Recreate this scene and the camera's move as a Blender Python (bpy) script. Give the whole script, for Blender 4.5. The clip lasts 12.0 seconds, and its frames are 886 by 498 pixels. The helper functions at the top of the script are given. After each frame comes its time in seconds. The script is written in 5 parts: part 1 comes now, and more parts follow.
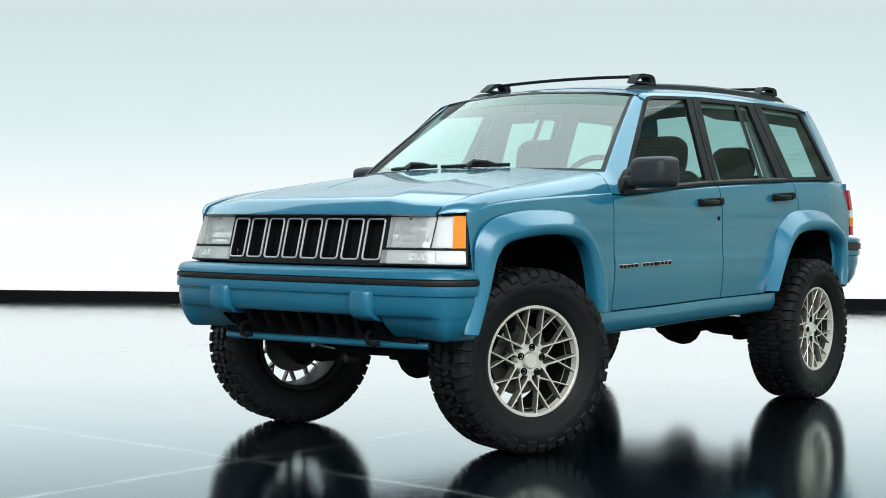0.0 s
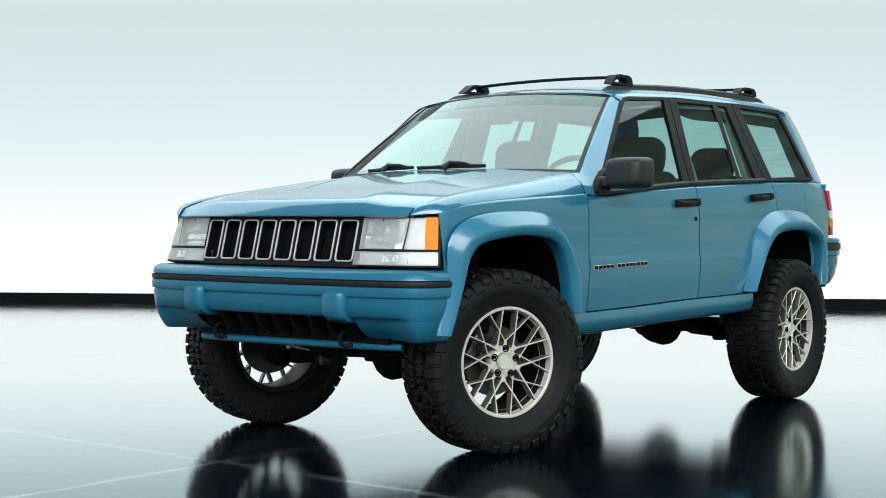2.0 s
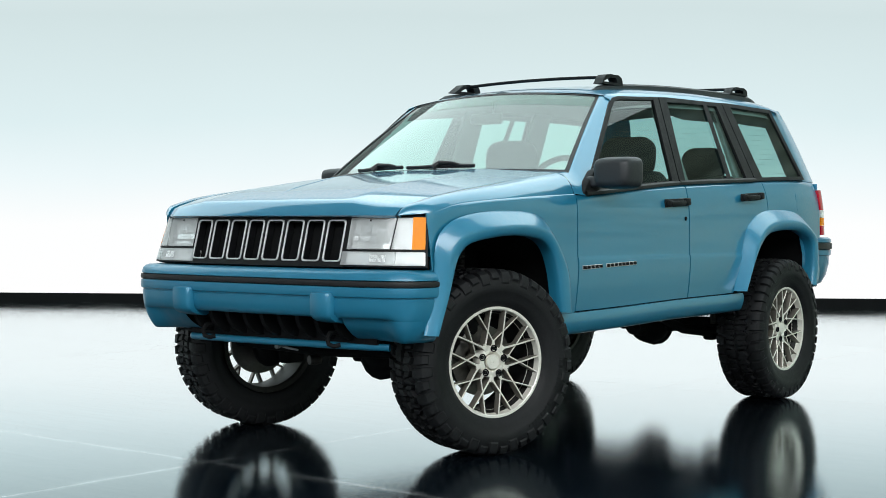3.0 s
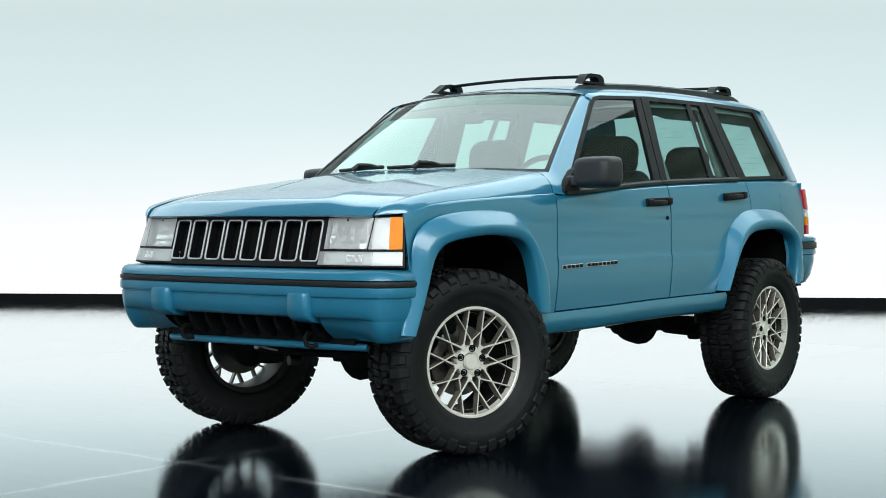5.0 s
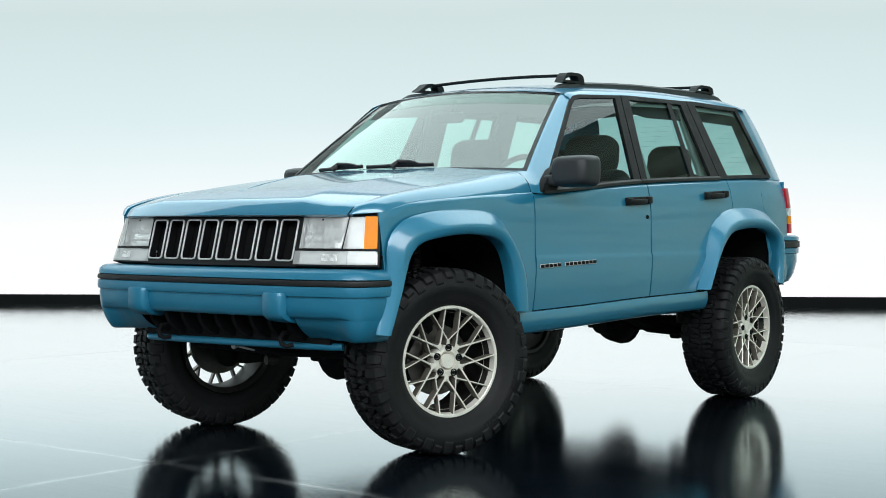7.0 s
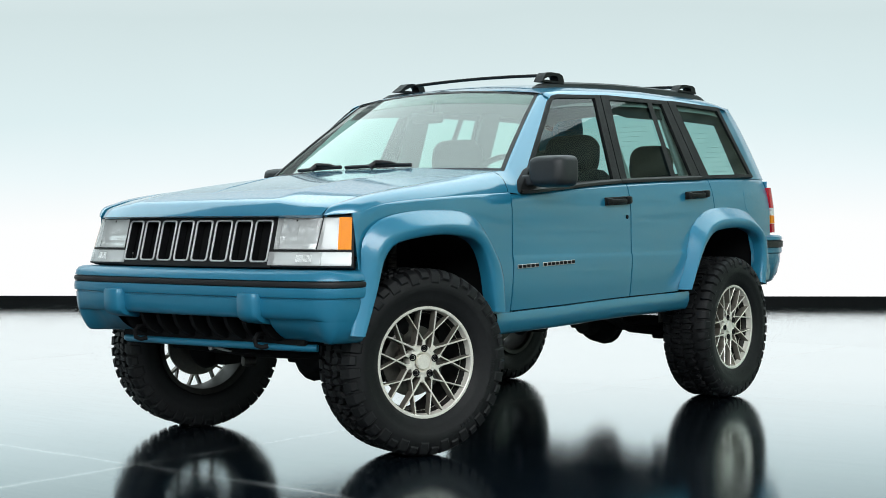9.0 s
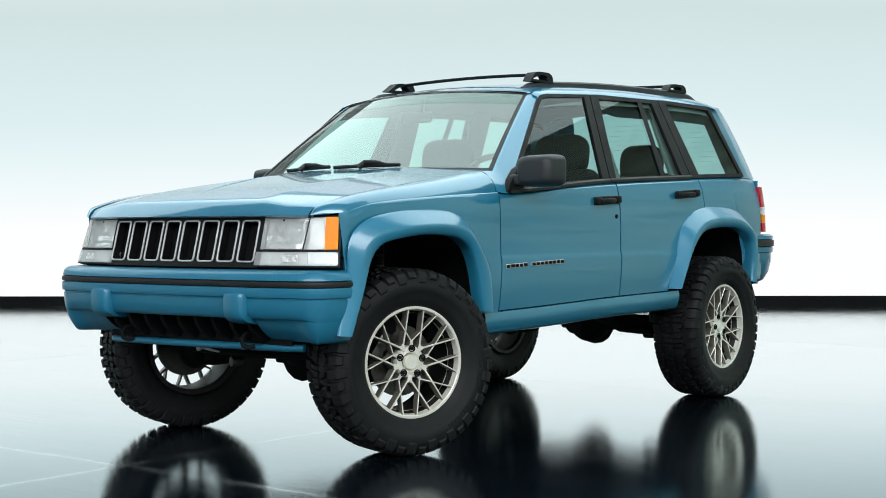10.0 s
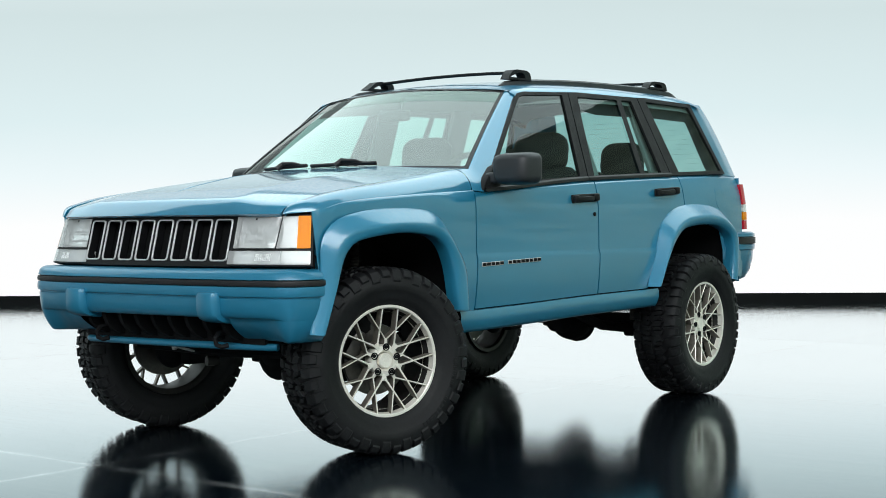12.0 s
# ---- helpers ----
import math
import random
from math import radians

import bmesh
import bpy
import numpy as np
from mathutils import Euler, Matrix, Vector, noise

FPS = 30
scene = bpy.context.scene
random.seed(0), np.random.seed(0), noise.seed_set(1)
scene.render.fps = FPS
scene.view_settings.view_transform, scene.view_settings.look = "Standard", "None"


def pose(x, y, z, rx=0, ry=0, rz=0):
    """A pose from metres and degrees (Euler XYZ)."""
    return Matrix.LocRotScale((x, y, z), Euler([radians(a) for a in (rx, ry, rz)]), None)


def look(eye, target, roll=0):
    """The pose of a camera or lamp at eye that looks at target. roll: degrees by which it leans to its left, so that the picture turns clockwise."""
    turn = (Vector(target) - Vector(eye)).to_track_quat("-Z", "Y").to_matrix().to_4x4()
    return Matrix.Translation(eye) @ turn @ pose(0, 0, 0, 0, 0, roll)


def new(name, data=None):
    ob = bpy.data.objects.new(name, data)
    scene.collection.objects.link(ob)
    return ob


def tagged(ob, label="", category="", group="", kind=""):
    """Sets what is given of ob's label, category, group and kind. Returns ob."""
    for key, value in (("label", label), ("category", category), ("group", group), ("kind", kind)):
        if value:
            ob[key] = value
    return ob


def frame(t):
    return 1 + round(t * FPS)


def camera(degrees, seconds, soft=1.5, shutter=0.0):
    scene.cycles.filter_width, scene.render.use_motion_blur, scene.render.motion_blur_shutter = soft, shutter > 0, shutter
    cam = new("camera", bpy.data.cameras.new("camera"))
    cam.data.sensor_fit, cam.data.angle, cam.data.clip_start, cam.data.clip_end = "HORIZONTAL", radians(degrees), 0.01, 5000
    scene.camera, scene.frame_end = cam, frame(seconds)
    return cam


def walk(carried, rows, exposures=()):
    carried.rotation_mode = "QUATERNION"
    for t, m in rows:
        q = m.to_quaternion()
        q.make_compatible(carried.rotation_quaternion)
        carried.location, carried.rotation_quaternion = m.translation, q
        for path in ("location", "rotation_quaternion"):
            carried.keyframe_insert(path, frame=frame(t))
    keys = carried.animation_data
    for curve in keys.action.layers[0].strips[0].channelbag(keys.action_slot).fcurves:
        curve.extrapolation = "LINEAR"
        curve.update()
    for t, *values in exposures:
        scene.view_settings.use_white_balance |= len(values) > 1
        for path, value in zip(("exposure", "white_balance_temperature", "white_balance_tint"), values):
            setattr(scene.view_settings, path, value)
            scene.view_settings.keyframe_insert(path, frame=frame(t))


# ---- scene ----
from mathutils.bvhtree import BVHTree

cam = camera(33.96, 12.0, soft=0.88)
# seconds, eye, yaw, pitch, lean
PATH_ROWS = [
    (0, 4.4220, -6.4280, 0.9835, 38.541, -0.954, 0.380),
    (0.5, 4.4413, -6.4155, 0.9834, 38.489, -0.947, 0.343),
    (1, 4.4587, -6.3998, 0.9832, 38.433, -0.928, 0.297),
    (1.5, 4.4747, -6.3830, 0.9828, 38.381, -0.913, 0.261),
    (2, 4.4922, -6.3675, 0.9841, 38.344, -0.905, 0.236),
    (2.5, 4.5112, -6.3528, 0.9852, 38.319, -0.911, 0.220),
    (3, 4.5290, -6.3372, 0.9855, 38.306, -0.917, 0.208),
    (5, 4.5889, -6.2759, 0.9846, 38.225, -0.916, 0.096),
    (5.5, 4.6057, -6.2607, 0.9828, 38.200, -0.926, 0.059),
    (6, 4.6210, -6.2439, 0.9814, 38.169, -0.916, 0.036),
    (6.5, 4.6354, -6.2274, 0.9805, 38.134, -0.908, 0.022),
    (7, 4.6534, -6.2118, 0.9799, 38.116, -0.904, 0.002),
    (9, 4.7215, -6.1393, 0.9808, 38.058, -0.895, -0.143),
    (9.5, 4.7372, -6.1213, 0.9802, 38.026, -0.893, -0.185),
    (10, 4.7524, -6.1030, 0.9794, 37.990, -0.894, -0.238),
    (10.5, 4.7685, -6.0849, 0.9784, 37.959, -0.901, -0.278),
    (11, 4.7868, -6.0644, 0.9783, 37.944, -0.917, -0.325),
    (11.5, 4.8060, -6.0470, 0.9788, 37.922, -0.943, -0.361),
    (12, 4.8247, -6.0354, 0.9792, 37.881, -0.964, -0.419),
]
walk(cam, [(t, pose(x, y, z, 90 + pitch, 0, yaw) @ pose(0, 0, 0, 0, 0, lean)) for t, x, y, z, yaw, pitch, lean in PATH_ROWS])

# ---- light ----
VIEW = radians(34.0)                                   # the studio stands nearly square to the view
AHEAD, RIGHT = Vector((-math.sin(VIEW), math.cos(VIEW), 0)), Vector((math.cos(VIEW), math.sin(VIEW), 0))
HUB = Vector((0.3, -0.2, 0))                           # middle of the stage, beside the car
WALL = 10.5                                           # from there to the backdrop wall


def stage(right, ahead, up=0.0):
    return HUB + RIGHT * right + AHEAD * ahead + Vector((0, 0, up))


world = bpy.data.worlds.new("studio_dark")
world.use_nodes = True
world.node_tree.nodes["Background"].inputs[0].default_value = (0.5, 0.6, 0.65, 1)
world.node_tree.nodes["Background"].inputs[1].default_value = 0.02
scene.world = world


def area_lamp(name, eye, target, sx, sy, power, color=(1, 1, 1)):
    data = bpy.data.lights.new(name, "AREA")
    data.shape, data.size, data.size_y, data.energy, data.color = "RECTANGLE", sx, sy, power, color
    ob = new(name, data)
    ob.matrix_world = look(eye, target)
    return ob


area_lamp("overhead_softbox_lamp", stage(-2.6, 3.0, 5.3), stage(-2.6, 3.01, 0), 19.8, 7.0, 860, (0.82, 0.985, 1.0))
# unseen fill lamp, added to brighten the car's front and flank
area_lamp("front_fill_lamp", stage(0.9, -8.6, 5.4), stage(0.0, 0, 0.6), 16.0, 3.6, 1010, (0.95, 0.98, 1.0))
scene.view_settings.exposure = 0.0


# ---- materials ----
def material(name, color, rough=0.5, metal=0.0, coat=0.0, grain=0.0, scale=40.0, bump=0.0, bump_scale=200.0, spec=0.5, coat_ior=1.5, coat_rough=0.05):
    """A principled surface with blotches at two scales in its colour and gloss, and a fine relief."""
    m = bpy.data.materials.new(name)
    m.use_nodes = True
    nodes, links = m.node_tree.nodes, m.node_tree.links
    b = nodes["Principled BSDF"]
    b.inputs["Base Color"].default_value = (*color, 1)
    b.inputs["Roughness"].default_value, b.inputs["Metallic"].default_value = rough, metal
    b.inputs["Coat IOR"].default_value = coat_ior
    b.inputs["Coat Weight"].default_value, b.inputs["Coat Roughness"].default_value = coat, coat_rough
    b.inputs["Specular IOR Level"].default_value = spec
    place = nodes.new("ShaderNodeTexCoord")
    if grain:
        big, fine = nodes.new("ShaderNodeTexNoise"), nodes.new("ShaderNodeTexNoise")
        big.inputs["Scale"].default_value, fine.inputs["Scale"].default_value = scale * 0.08, scale
        big.inputs["Detail"].default_value = 5
        fine.inputs["Detail"].default_value = 4
        mix = nodes.new("ShaderNodeMath")
        mix.operation = "ADD"
        ramp = nodes.new("ShaderNodeMapRange")
        ramp.inputs["From Min"].default_value, ramp.inputs["From Max"].default_value = 0.6, 1.4
        ramp.inputs["To Min"].default_value, ramp.inputs["To Max"].default_value = 1 - grain, 1 + grain
        tint = nodes.new("ShaderNodeVectorMath")
        tint.operation = "SCALE"
        tint.inputs[0].default_value = color
        for n in (big, fine):
            links.new(place.outputs["Object"], n.inputs["Vector"])
        links.new(big.outputs["Fac"], mix.inputs[0])
        links.new(fine.outputs["Fac"], mix.inputs[1])
        links.new(mix.outputs[0], ramp.inputs["Value"])
        links.new(ramp.outputs[0], tint.inputs["Scale"])
        links.new(tint.outputs[0], b.inputs["Base Color"])
        gloss = nodes.new("ShaderNodeMapRange")
        gloss.inputs["From Min"].default_value, gloss.inputs["From Max"].default_value = 0.3, 0.7
        gloss.inputs["To Min"].default_value, gloss.inputs["To Max"].default_value = rough * 0.85, min(1, rough * 1.2)
        links.new(big.outputs["Fac"], gloss.inputs["Value"])
        links.new(gloss.outputs[0], b.inputs["Roughness"])
    if bump:
        tex, rise = nodes.new("ShaderNodeTexNoise"), nodes.new("ShaderNodeBump")
        tex.inputs["Scale"].default_value, tex.inputs["Detail"].default_value = bump_scale, 3
        rise.inputs["Strength"].default_value, rise.inputs["Distance"].default_value = bump, 0.002
        links.new(place.outputs["Object"], tex.inputs["Vector"])
        links.new(tex.outputs["Fac"], rise.inputs["Height"])
        links.new(rise.outputs[0], b.inputs["Normal"])
        if coat:
            links.new(rise.outputs[0], b.inputs["Coat Normal"])
    return m


def clear_material(name, tint, rough=0.0, gloss=(1, 1, 1), base=0.05, frost=0.0):
    """A thin pane: what is behind shows through its tint, and it mirrors more the flatter it is seen."""
    m = bpy.data.materials.new(name)
    m.use_nodes = True
    nodes, links = m.node_tree.nodes, m.node_tree.links
    nodes.remove(nodes["Principled BSDF"])
    see, shine, mix, edge = (nodes.new("ShaderNodeBsdfTransparent"), nodes.new("ShaderNodeBsdfGlossy"), nodes.new("ShaderNodeMixShader"), nodes.new("ShaderNodeLayerWeight"))
    see.inputs[0].default_value = (*tint, 1)
    shine.inputs["Roughness"].default_value = rough
    shine.inputs["Color"].default_value = (*gloss, 1)
    edge.inputs["Blend"].default_value = 0.5
    power, rise = nodes.new("ShaderNodeMath"), nodes.new("ShaderNodeMath")
    power.operation, power.inputs[1].default_value = "POWER", 5.0
    rise.operation, rise.inputs[1].default_value, rise.inputs[2].default_value = "MULTIPLY_ADD", 1 - base, base
    links.new(edge.outputs["Facing"], power.inputs[0])
    links.new(power.outputs[0], rise.inputs[0])
    links.new(rise.outputs[0], mix.inputs[0])
    body = see
    if frost:
        milk, body = nodes.new("ShaderNodeBsdfDiffuse"), nodes.new("ShaderNodeMixShader")
        milk.inputs[0].default_value = (0.95, 0.97, 0.96, 1)
        body.inputs[0].default_value = frost
        links.new(see.outputs[0], body.inputs[1])
        links.new(milk.outputs[0], body.inputs[2])
    links.new(body.outputs[0], mix.inputs[1])
    links.new(shine.outputs[0], mix.inputs[2])
    links.new(mix.outputs[0], nodes["Material Output"].inputs["Surface"])
    return m


PAINT = material("blue_car_paint", (0.0165, 0.214, 0.362), 0.34, 0.18, 1.0, 0.03, 900, 0.014, 45, 0.5, 1.9)
FLARE = material("blue_flare_paint", (0.017, 0.222, 0.372), 0.45, 0.15, 0.9, 0.04, 600, 0.02, 120, 0.5, 1.75, 0.15)
SATIN = material("satin_blue_bumper_paint", (0.016, 0.190, 0.318), 0.42, 0.12, 0.55, 0.05, 300, 0.04, 300, 0.4)
BLACK = material("satin_black_plastic", (0.0075, 0.0082, 0.009), 0.48, 0, 0, 0.25, 120, 0.25, 700, 0.22)
HOUSING = material("slate_grey_plastic", (0.024, 0.028, 0.031), 0.42, 0, 0, 0.15, 120, 0.2, 700, 0.45)
TRIM = material("black_rubber_strip", (0.010, 0.010, 0.011), 0.5, 0, 0, 0.2, 80, 0.15, 500)
RUBBER = material("tyre_rubber", (0.0075, 0.0083, 0.0092), 0.55, 0, 0, 0.35, 60, 0.35, 400, 0.28)
UNDER = material("underbody_black", (0.0045, 0.0050, 0.0056), 0.8, 0, 0, 0.4, 30, 0.3, 200, 0.2)
CABIN = material("charcoal_cloth", (0.013, 0.015, 0.020), 0.85, 0, 0, 0.3, 200, 0.3, 900)
LINER = material("grey_headliner", (0.30, 0.325, 0.315), 0.9, 0, 0, 0.1, 60, 0.1, 300)
SILVER = material("satin_silver", (0.56, 0.57, 0.57), 0.38, 0.35, 0, 0.08, 200)
RIM = material("champagne_alloy", (0.90, 0.875, 0.795), 0.34, 0.35, 0.2, 0.08, 200, 0.05, 500)
# darker copy of RIM: shade on the spoke sides put into colour
SHADED_RIM = material("shaded_spoke_side", (0.19, 0.176, 0.148), 0.4, 0.5, 0, 0.1, 200)
STEEL = material("brake_steel", (0.11, 0.105, 0.098), 0.38, 0.85, 0, 0.3, 60)
# the wheel barrel's inner shade is painted in as a dark alloy
SHADED_ALLOY = material("shaded_barrel_alloy", (0.035, 0.034, 0.032), 0.45, 0.7, 0, 0.3, 40)
AMBER = material("amber_lens", (1.0, 0.30, 0.0), 0.35, 0, 0.0, 0.06, 200, 0, 0, 0.25)
RED = material("red_lens", (0.60, 0.010, 0.028), 0.12, 0, 0.4, 0.06, 200)
GLASS = clear_material("tinted_window_glass", (0.57, 0.755, 0.735))
SHIELD = clear_material("windscreen_glass", (0.48, 0.71, 0.63), gloss=(0.96, 1.0, 0.98), base=0.19)
# white frost brightens the lens in place of light scattered by its fluting
LENS = clear_material("milky_lamp_lens", (0.96, 0.98, 0.98), 0.03, base=0.05, frost=0.34)
BAND = clear_material("shade_band_glass", (0.70, 0.80, 0.76), base=0.04)


def reflector_material(name, low, high):
    """Bright moulded facets, some mirror-like and some milky; their uneven reflections are painted as grey cells."""
    m = bpy.data.materials.new(name)
    m.use_nodes = True
    nodes, links = m.node_tree.nodes, m.node_tree.links
    b = nodes["Principled BSDF"]
    tone = nodes.new("ShaderNodeValToRGB")
    for e, v in zip(tone.color_ramp.elements, (0.62, 0.98)):
        e.color = (v * 0.98, v, v * 0.995, 1)
    tone.color_ramp.elements[1].position = 0.55
    links.new(tone.outputs[0], b.inputs["Base Color"])
    place, cells, split, level = nodes.new("ShaderNodeTexCoord"), nodes.new("ShaderNodeTexVoronoi"), nodes.new("ShaderNodeSeparateColor"), nodes.new("ShaderNodeMapRange")
    cells.distance, cells.inputs["Scale"].default_value = "CHEBYCHEV", 55.0
    cells.inputs["Randomness"].default_value = 0.45
    links.new(place.outputs["Object"], cells.inputs["Vector"])
    links.new(cells.outputs["Color"], split.inputs[0])
    links.new(split.outputs[0], level.inputs["Value"])
    level.inputs["To Min"].default_value, level.inputs["To Max"].default_value = low, high
    links.new(level.outputs[0], b.inputs["Metallic"])
    links.new(split.outputs[1], tone.inputs[0])
    b.inputs["Roughness"].default_value = 0.22
    return m


REFLECTOR = reflector_material("lamp_reflector", 0.0, 0.15)
HEADLAMP = reflector_material("headlamp_reflector", 0.25, 0.9)


def floor_material(long, wide):
    """Black polished panels: mirror-like when seen flat, with a fine grain, wiping marks, and pale dust along their joints."""
    m = bpy.data.materials.new("polished_black_floor")
    m.use_nodes = True
    nodes, links = m.node_tree.nodes, m.node_tree.links
    nodes.remove(nodes["Principled BSDF"])

    def math_node(operation, a, b=None, c=None):
        n = nodes.new("ShaderNodeMath")
        n.operation = operation
        for k, v in enumerate((a, b, c)):
            if v is None:
                continue
            if isinstance(v, (int, float)):
                n.inputs[k].default_value = v
            else:
                links.new(v, n.inputs[k])
        return n.outputs[0]

    def spread(value, low, high, to_low, to_high):
        n = nodes.new("ShaderNodeMapRange")
        n.inputs["From Min"].default_value, n.inputs["From Max"].default_value = low, high
        n.inputs["To Min"].default_value, n.inputs["To Max"].default_value = to_low, to_high
        links.new(value, n.inputs["Value"])
        return n.outputs[0]

    place, about, offset = nodes.new("ShaderNodeTexCoord"), nodes.new("ShaderNodeObjectInfo"), nodes.new("ShaderNodeVectorMath")
    shift = nodes.new("ShaderNodeCombineXYZ")
    links.new(math_node("MULTIPLY", about.outputs["Random"], 40.0), shift.inputs[0])
    offset.operation = "ADD"
    links.new(place.outputs["Object"], offset.inputs[0])
    links.new(shift.outputs[0], offset.inputs[1])
    where = offset.outputs[0]

    def noise(scale, detail, stretch=None, turn=0):
        n = nodes.new("ShaderNodeTexNoise")
        n.inputs["Scale"].default_value, n.inputs["Detail"].default_value = scale, detail
        if stretch:
            to = nodes.new("ShaderNodeMapping")
            to.inputs["Scale"].default_value, to.inputs["Rotation"].default_value = stretch, (0, 0, radians(turn))
            links.new(where, to.inputs["Vector"])
            links.new(to.outputs[0], n.inputs["Vector"])
        else:
            links.new(where, n.inputs["Vector"])
        return n.outputs["Fac"]

    deep, shine, mix, edge, ramp = (nodes.new("ShaderNodeBsdfDiffuse"), nodes.new("ShaderNodeBsdfGlossy"), nodes.new("ShaderNodeMixShader"), nodes.new("ShaderNodeLayerWeight"), nodes.new("ShaderNodeValToRGB"))
    # the flatter it is seen, the more it mirrors
    edge.inputs["Blend"].default_value = 0.5
    stops = ramp.color_ramp
    stops.elements[0].position, stops.elements[0].color = 0.0, (0.03, 0.03, 0.03, 1)
    stops.elements[1].position, stops.elements[1].color = 1.0, (1, 1, 1, 1)
    for at, v in ((0.50, 0.05), (0.70, 0.12), (0.77, 0.28), (0.79, 0.41), (0.83, 0.64), (0.87, 0.86), (0.90, 0.96), (0.93, 0.99)):
        stops.elements.new(at).color = (v, v, v, 1)
    links.new(edge.outputs["Facing"], ramp.inputs[0])
    # gloss: cloudy, with long wiping marks
    cloud, wipe = noise(1.3, 6), noise(2.0, 5, (0.6, 14.0, 1.0), 35)
    worn = math_node("MULTIPLY_ADD", wipe, 0.6, math_node("MULTIPLY_ADD", cloud, 0.6, -0.1))
    rough = spread(worn, 0.35, 0.65, 0.06, 0.10)
    rise = nodes.new("ShaderNodeBump")
    rise.inputs["Strength"].default_value, rise.inputs["Distance"].default_value = 0.36, 0.001
    links.new(noise(70, 5), rise.inputs["Height"])
    links.new(rise.outputs[0], shine.inputs["Normal"])
    # dust in patches along the joints
    along = nodes.new("ShaderNodeSeparateXYZ")
    links.new(place.outputs["Object"], along.inputs[0])
    near = [math_node("MINIMUM", along.outputs[k], math_node("SUBTRACT", size, along.outputs[k])) for k, size in ((0, long), (1, wide))]
    gap = math_node("MINIMUM", *near)
    patchy = spread(noise(2.2, 4), 0.40, 0.62, 0.08, 1.0)
    verge = math_node("MULTIPLY", math_node("POWER", spread(gap, 0.0, 0.07, 1.0, 0.0), 2.6), patchy)
    specks = spread(noise(75, 3), 0.64, 0.78, 0.0, 0.22)
    dust = math_node("MAXIMUM", math_node("MULTIPLY", verge, 0.42), specks)
    tone = nodes.new("ShaderNodeMix")
    tone.data_type = "RGBA"
    links.new(dust, tone.inputs["Factor"])
    tone.inputs["A"].default_value, tone.inputs["B"].default_value = (0.0035, 0.0075, 0.0125, 1), (0.85, 0.90, 0.92, 1)
    links.new(tone.outputs["Result"], deep.inputs[0])
    links.new(math_node("MULTIPLY_ADD", verge, 0.10, rough), shine.inputs["Roughness"])
    # each panel a shade apart
    level = nodes.new("ShaderNodeVectorMath")
    level.operation = "SCALE"
    level.inputs[0].default_value = (0.905, 0.985, 1.0)
    links.new(math_node("MULTIPLY", spread(about.outputs["Random"], 0.0, 1.0, 0.955, 1.0), spread(wipe, 0.3, 0.7, 0.97, 1.0)), level.inputs["Scale"])
    links.new(level.outputs[0], shine.inputs["Color"])
    # the dusty verges turn pale sooner
    film = math_node("MULTIPLY", verge, math_node("SUBTRACT", 1.0, ramp.outputs[0]))
    links.new(math_node("MULTIPLY_ADD", film, 0.55, ramp.outputs[0]), mix.inputs[0])
    links.new(deep.outputs[0], mix.inputs[1])
    links.new(shine.outputs[0], mix.inputs[2])
    links.new(mix.outputs[0], nodes["Material Output"].inputs["Surface"])
    return m


def side_wall_material():
    """An unseen drab grey-green wall; its long level smears are added for the car's flank to mirror."""
    m = bpy.data.materials.new("grey_green_unseen_wall")
    m.use_nodes = True
    nodes, links = m.node_tree.nodes, m.node_tree.links
    b = nodes["Principled BSDF"]
    b.inputs["Roughness"].default_value = 0.8
    place, to, smear, ramp = nodes.new("ShaderNodeTexCoord"), nodes.new("ShaderNodeMapping"), nodes.new("ShaderNodeTexNoise"), nodes.new("ShaderNodeValToRGB")
    to.inputs["Scale"].default_value = (0.35, 0.35, 3.2)
    smear.inputs["Scale"].default_value, smear.inputs["Detail"].default_value = 1.6, 6
    links.new(place.outputs["Object"], to.inputs["Vector"])
    links.new(to.outputs[0], smear.inputs["Vector"])
    links.new(smear.outputs["Fac"], ramp.inputs[0])
    stops = ramp.color_ramp
    stops.elements[0].position, stops.elements[0].color = 0.36, (0.29, 0.35, 0.26, 1)
    stops.elements[1].position, stops.elements[1].color = 0.62, (0.62, 0.73, 0.58, 1)
    links.new(ramp.outputs[0], b.inputs["Base Color"])
    return m


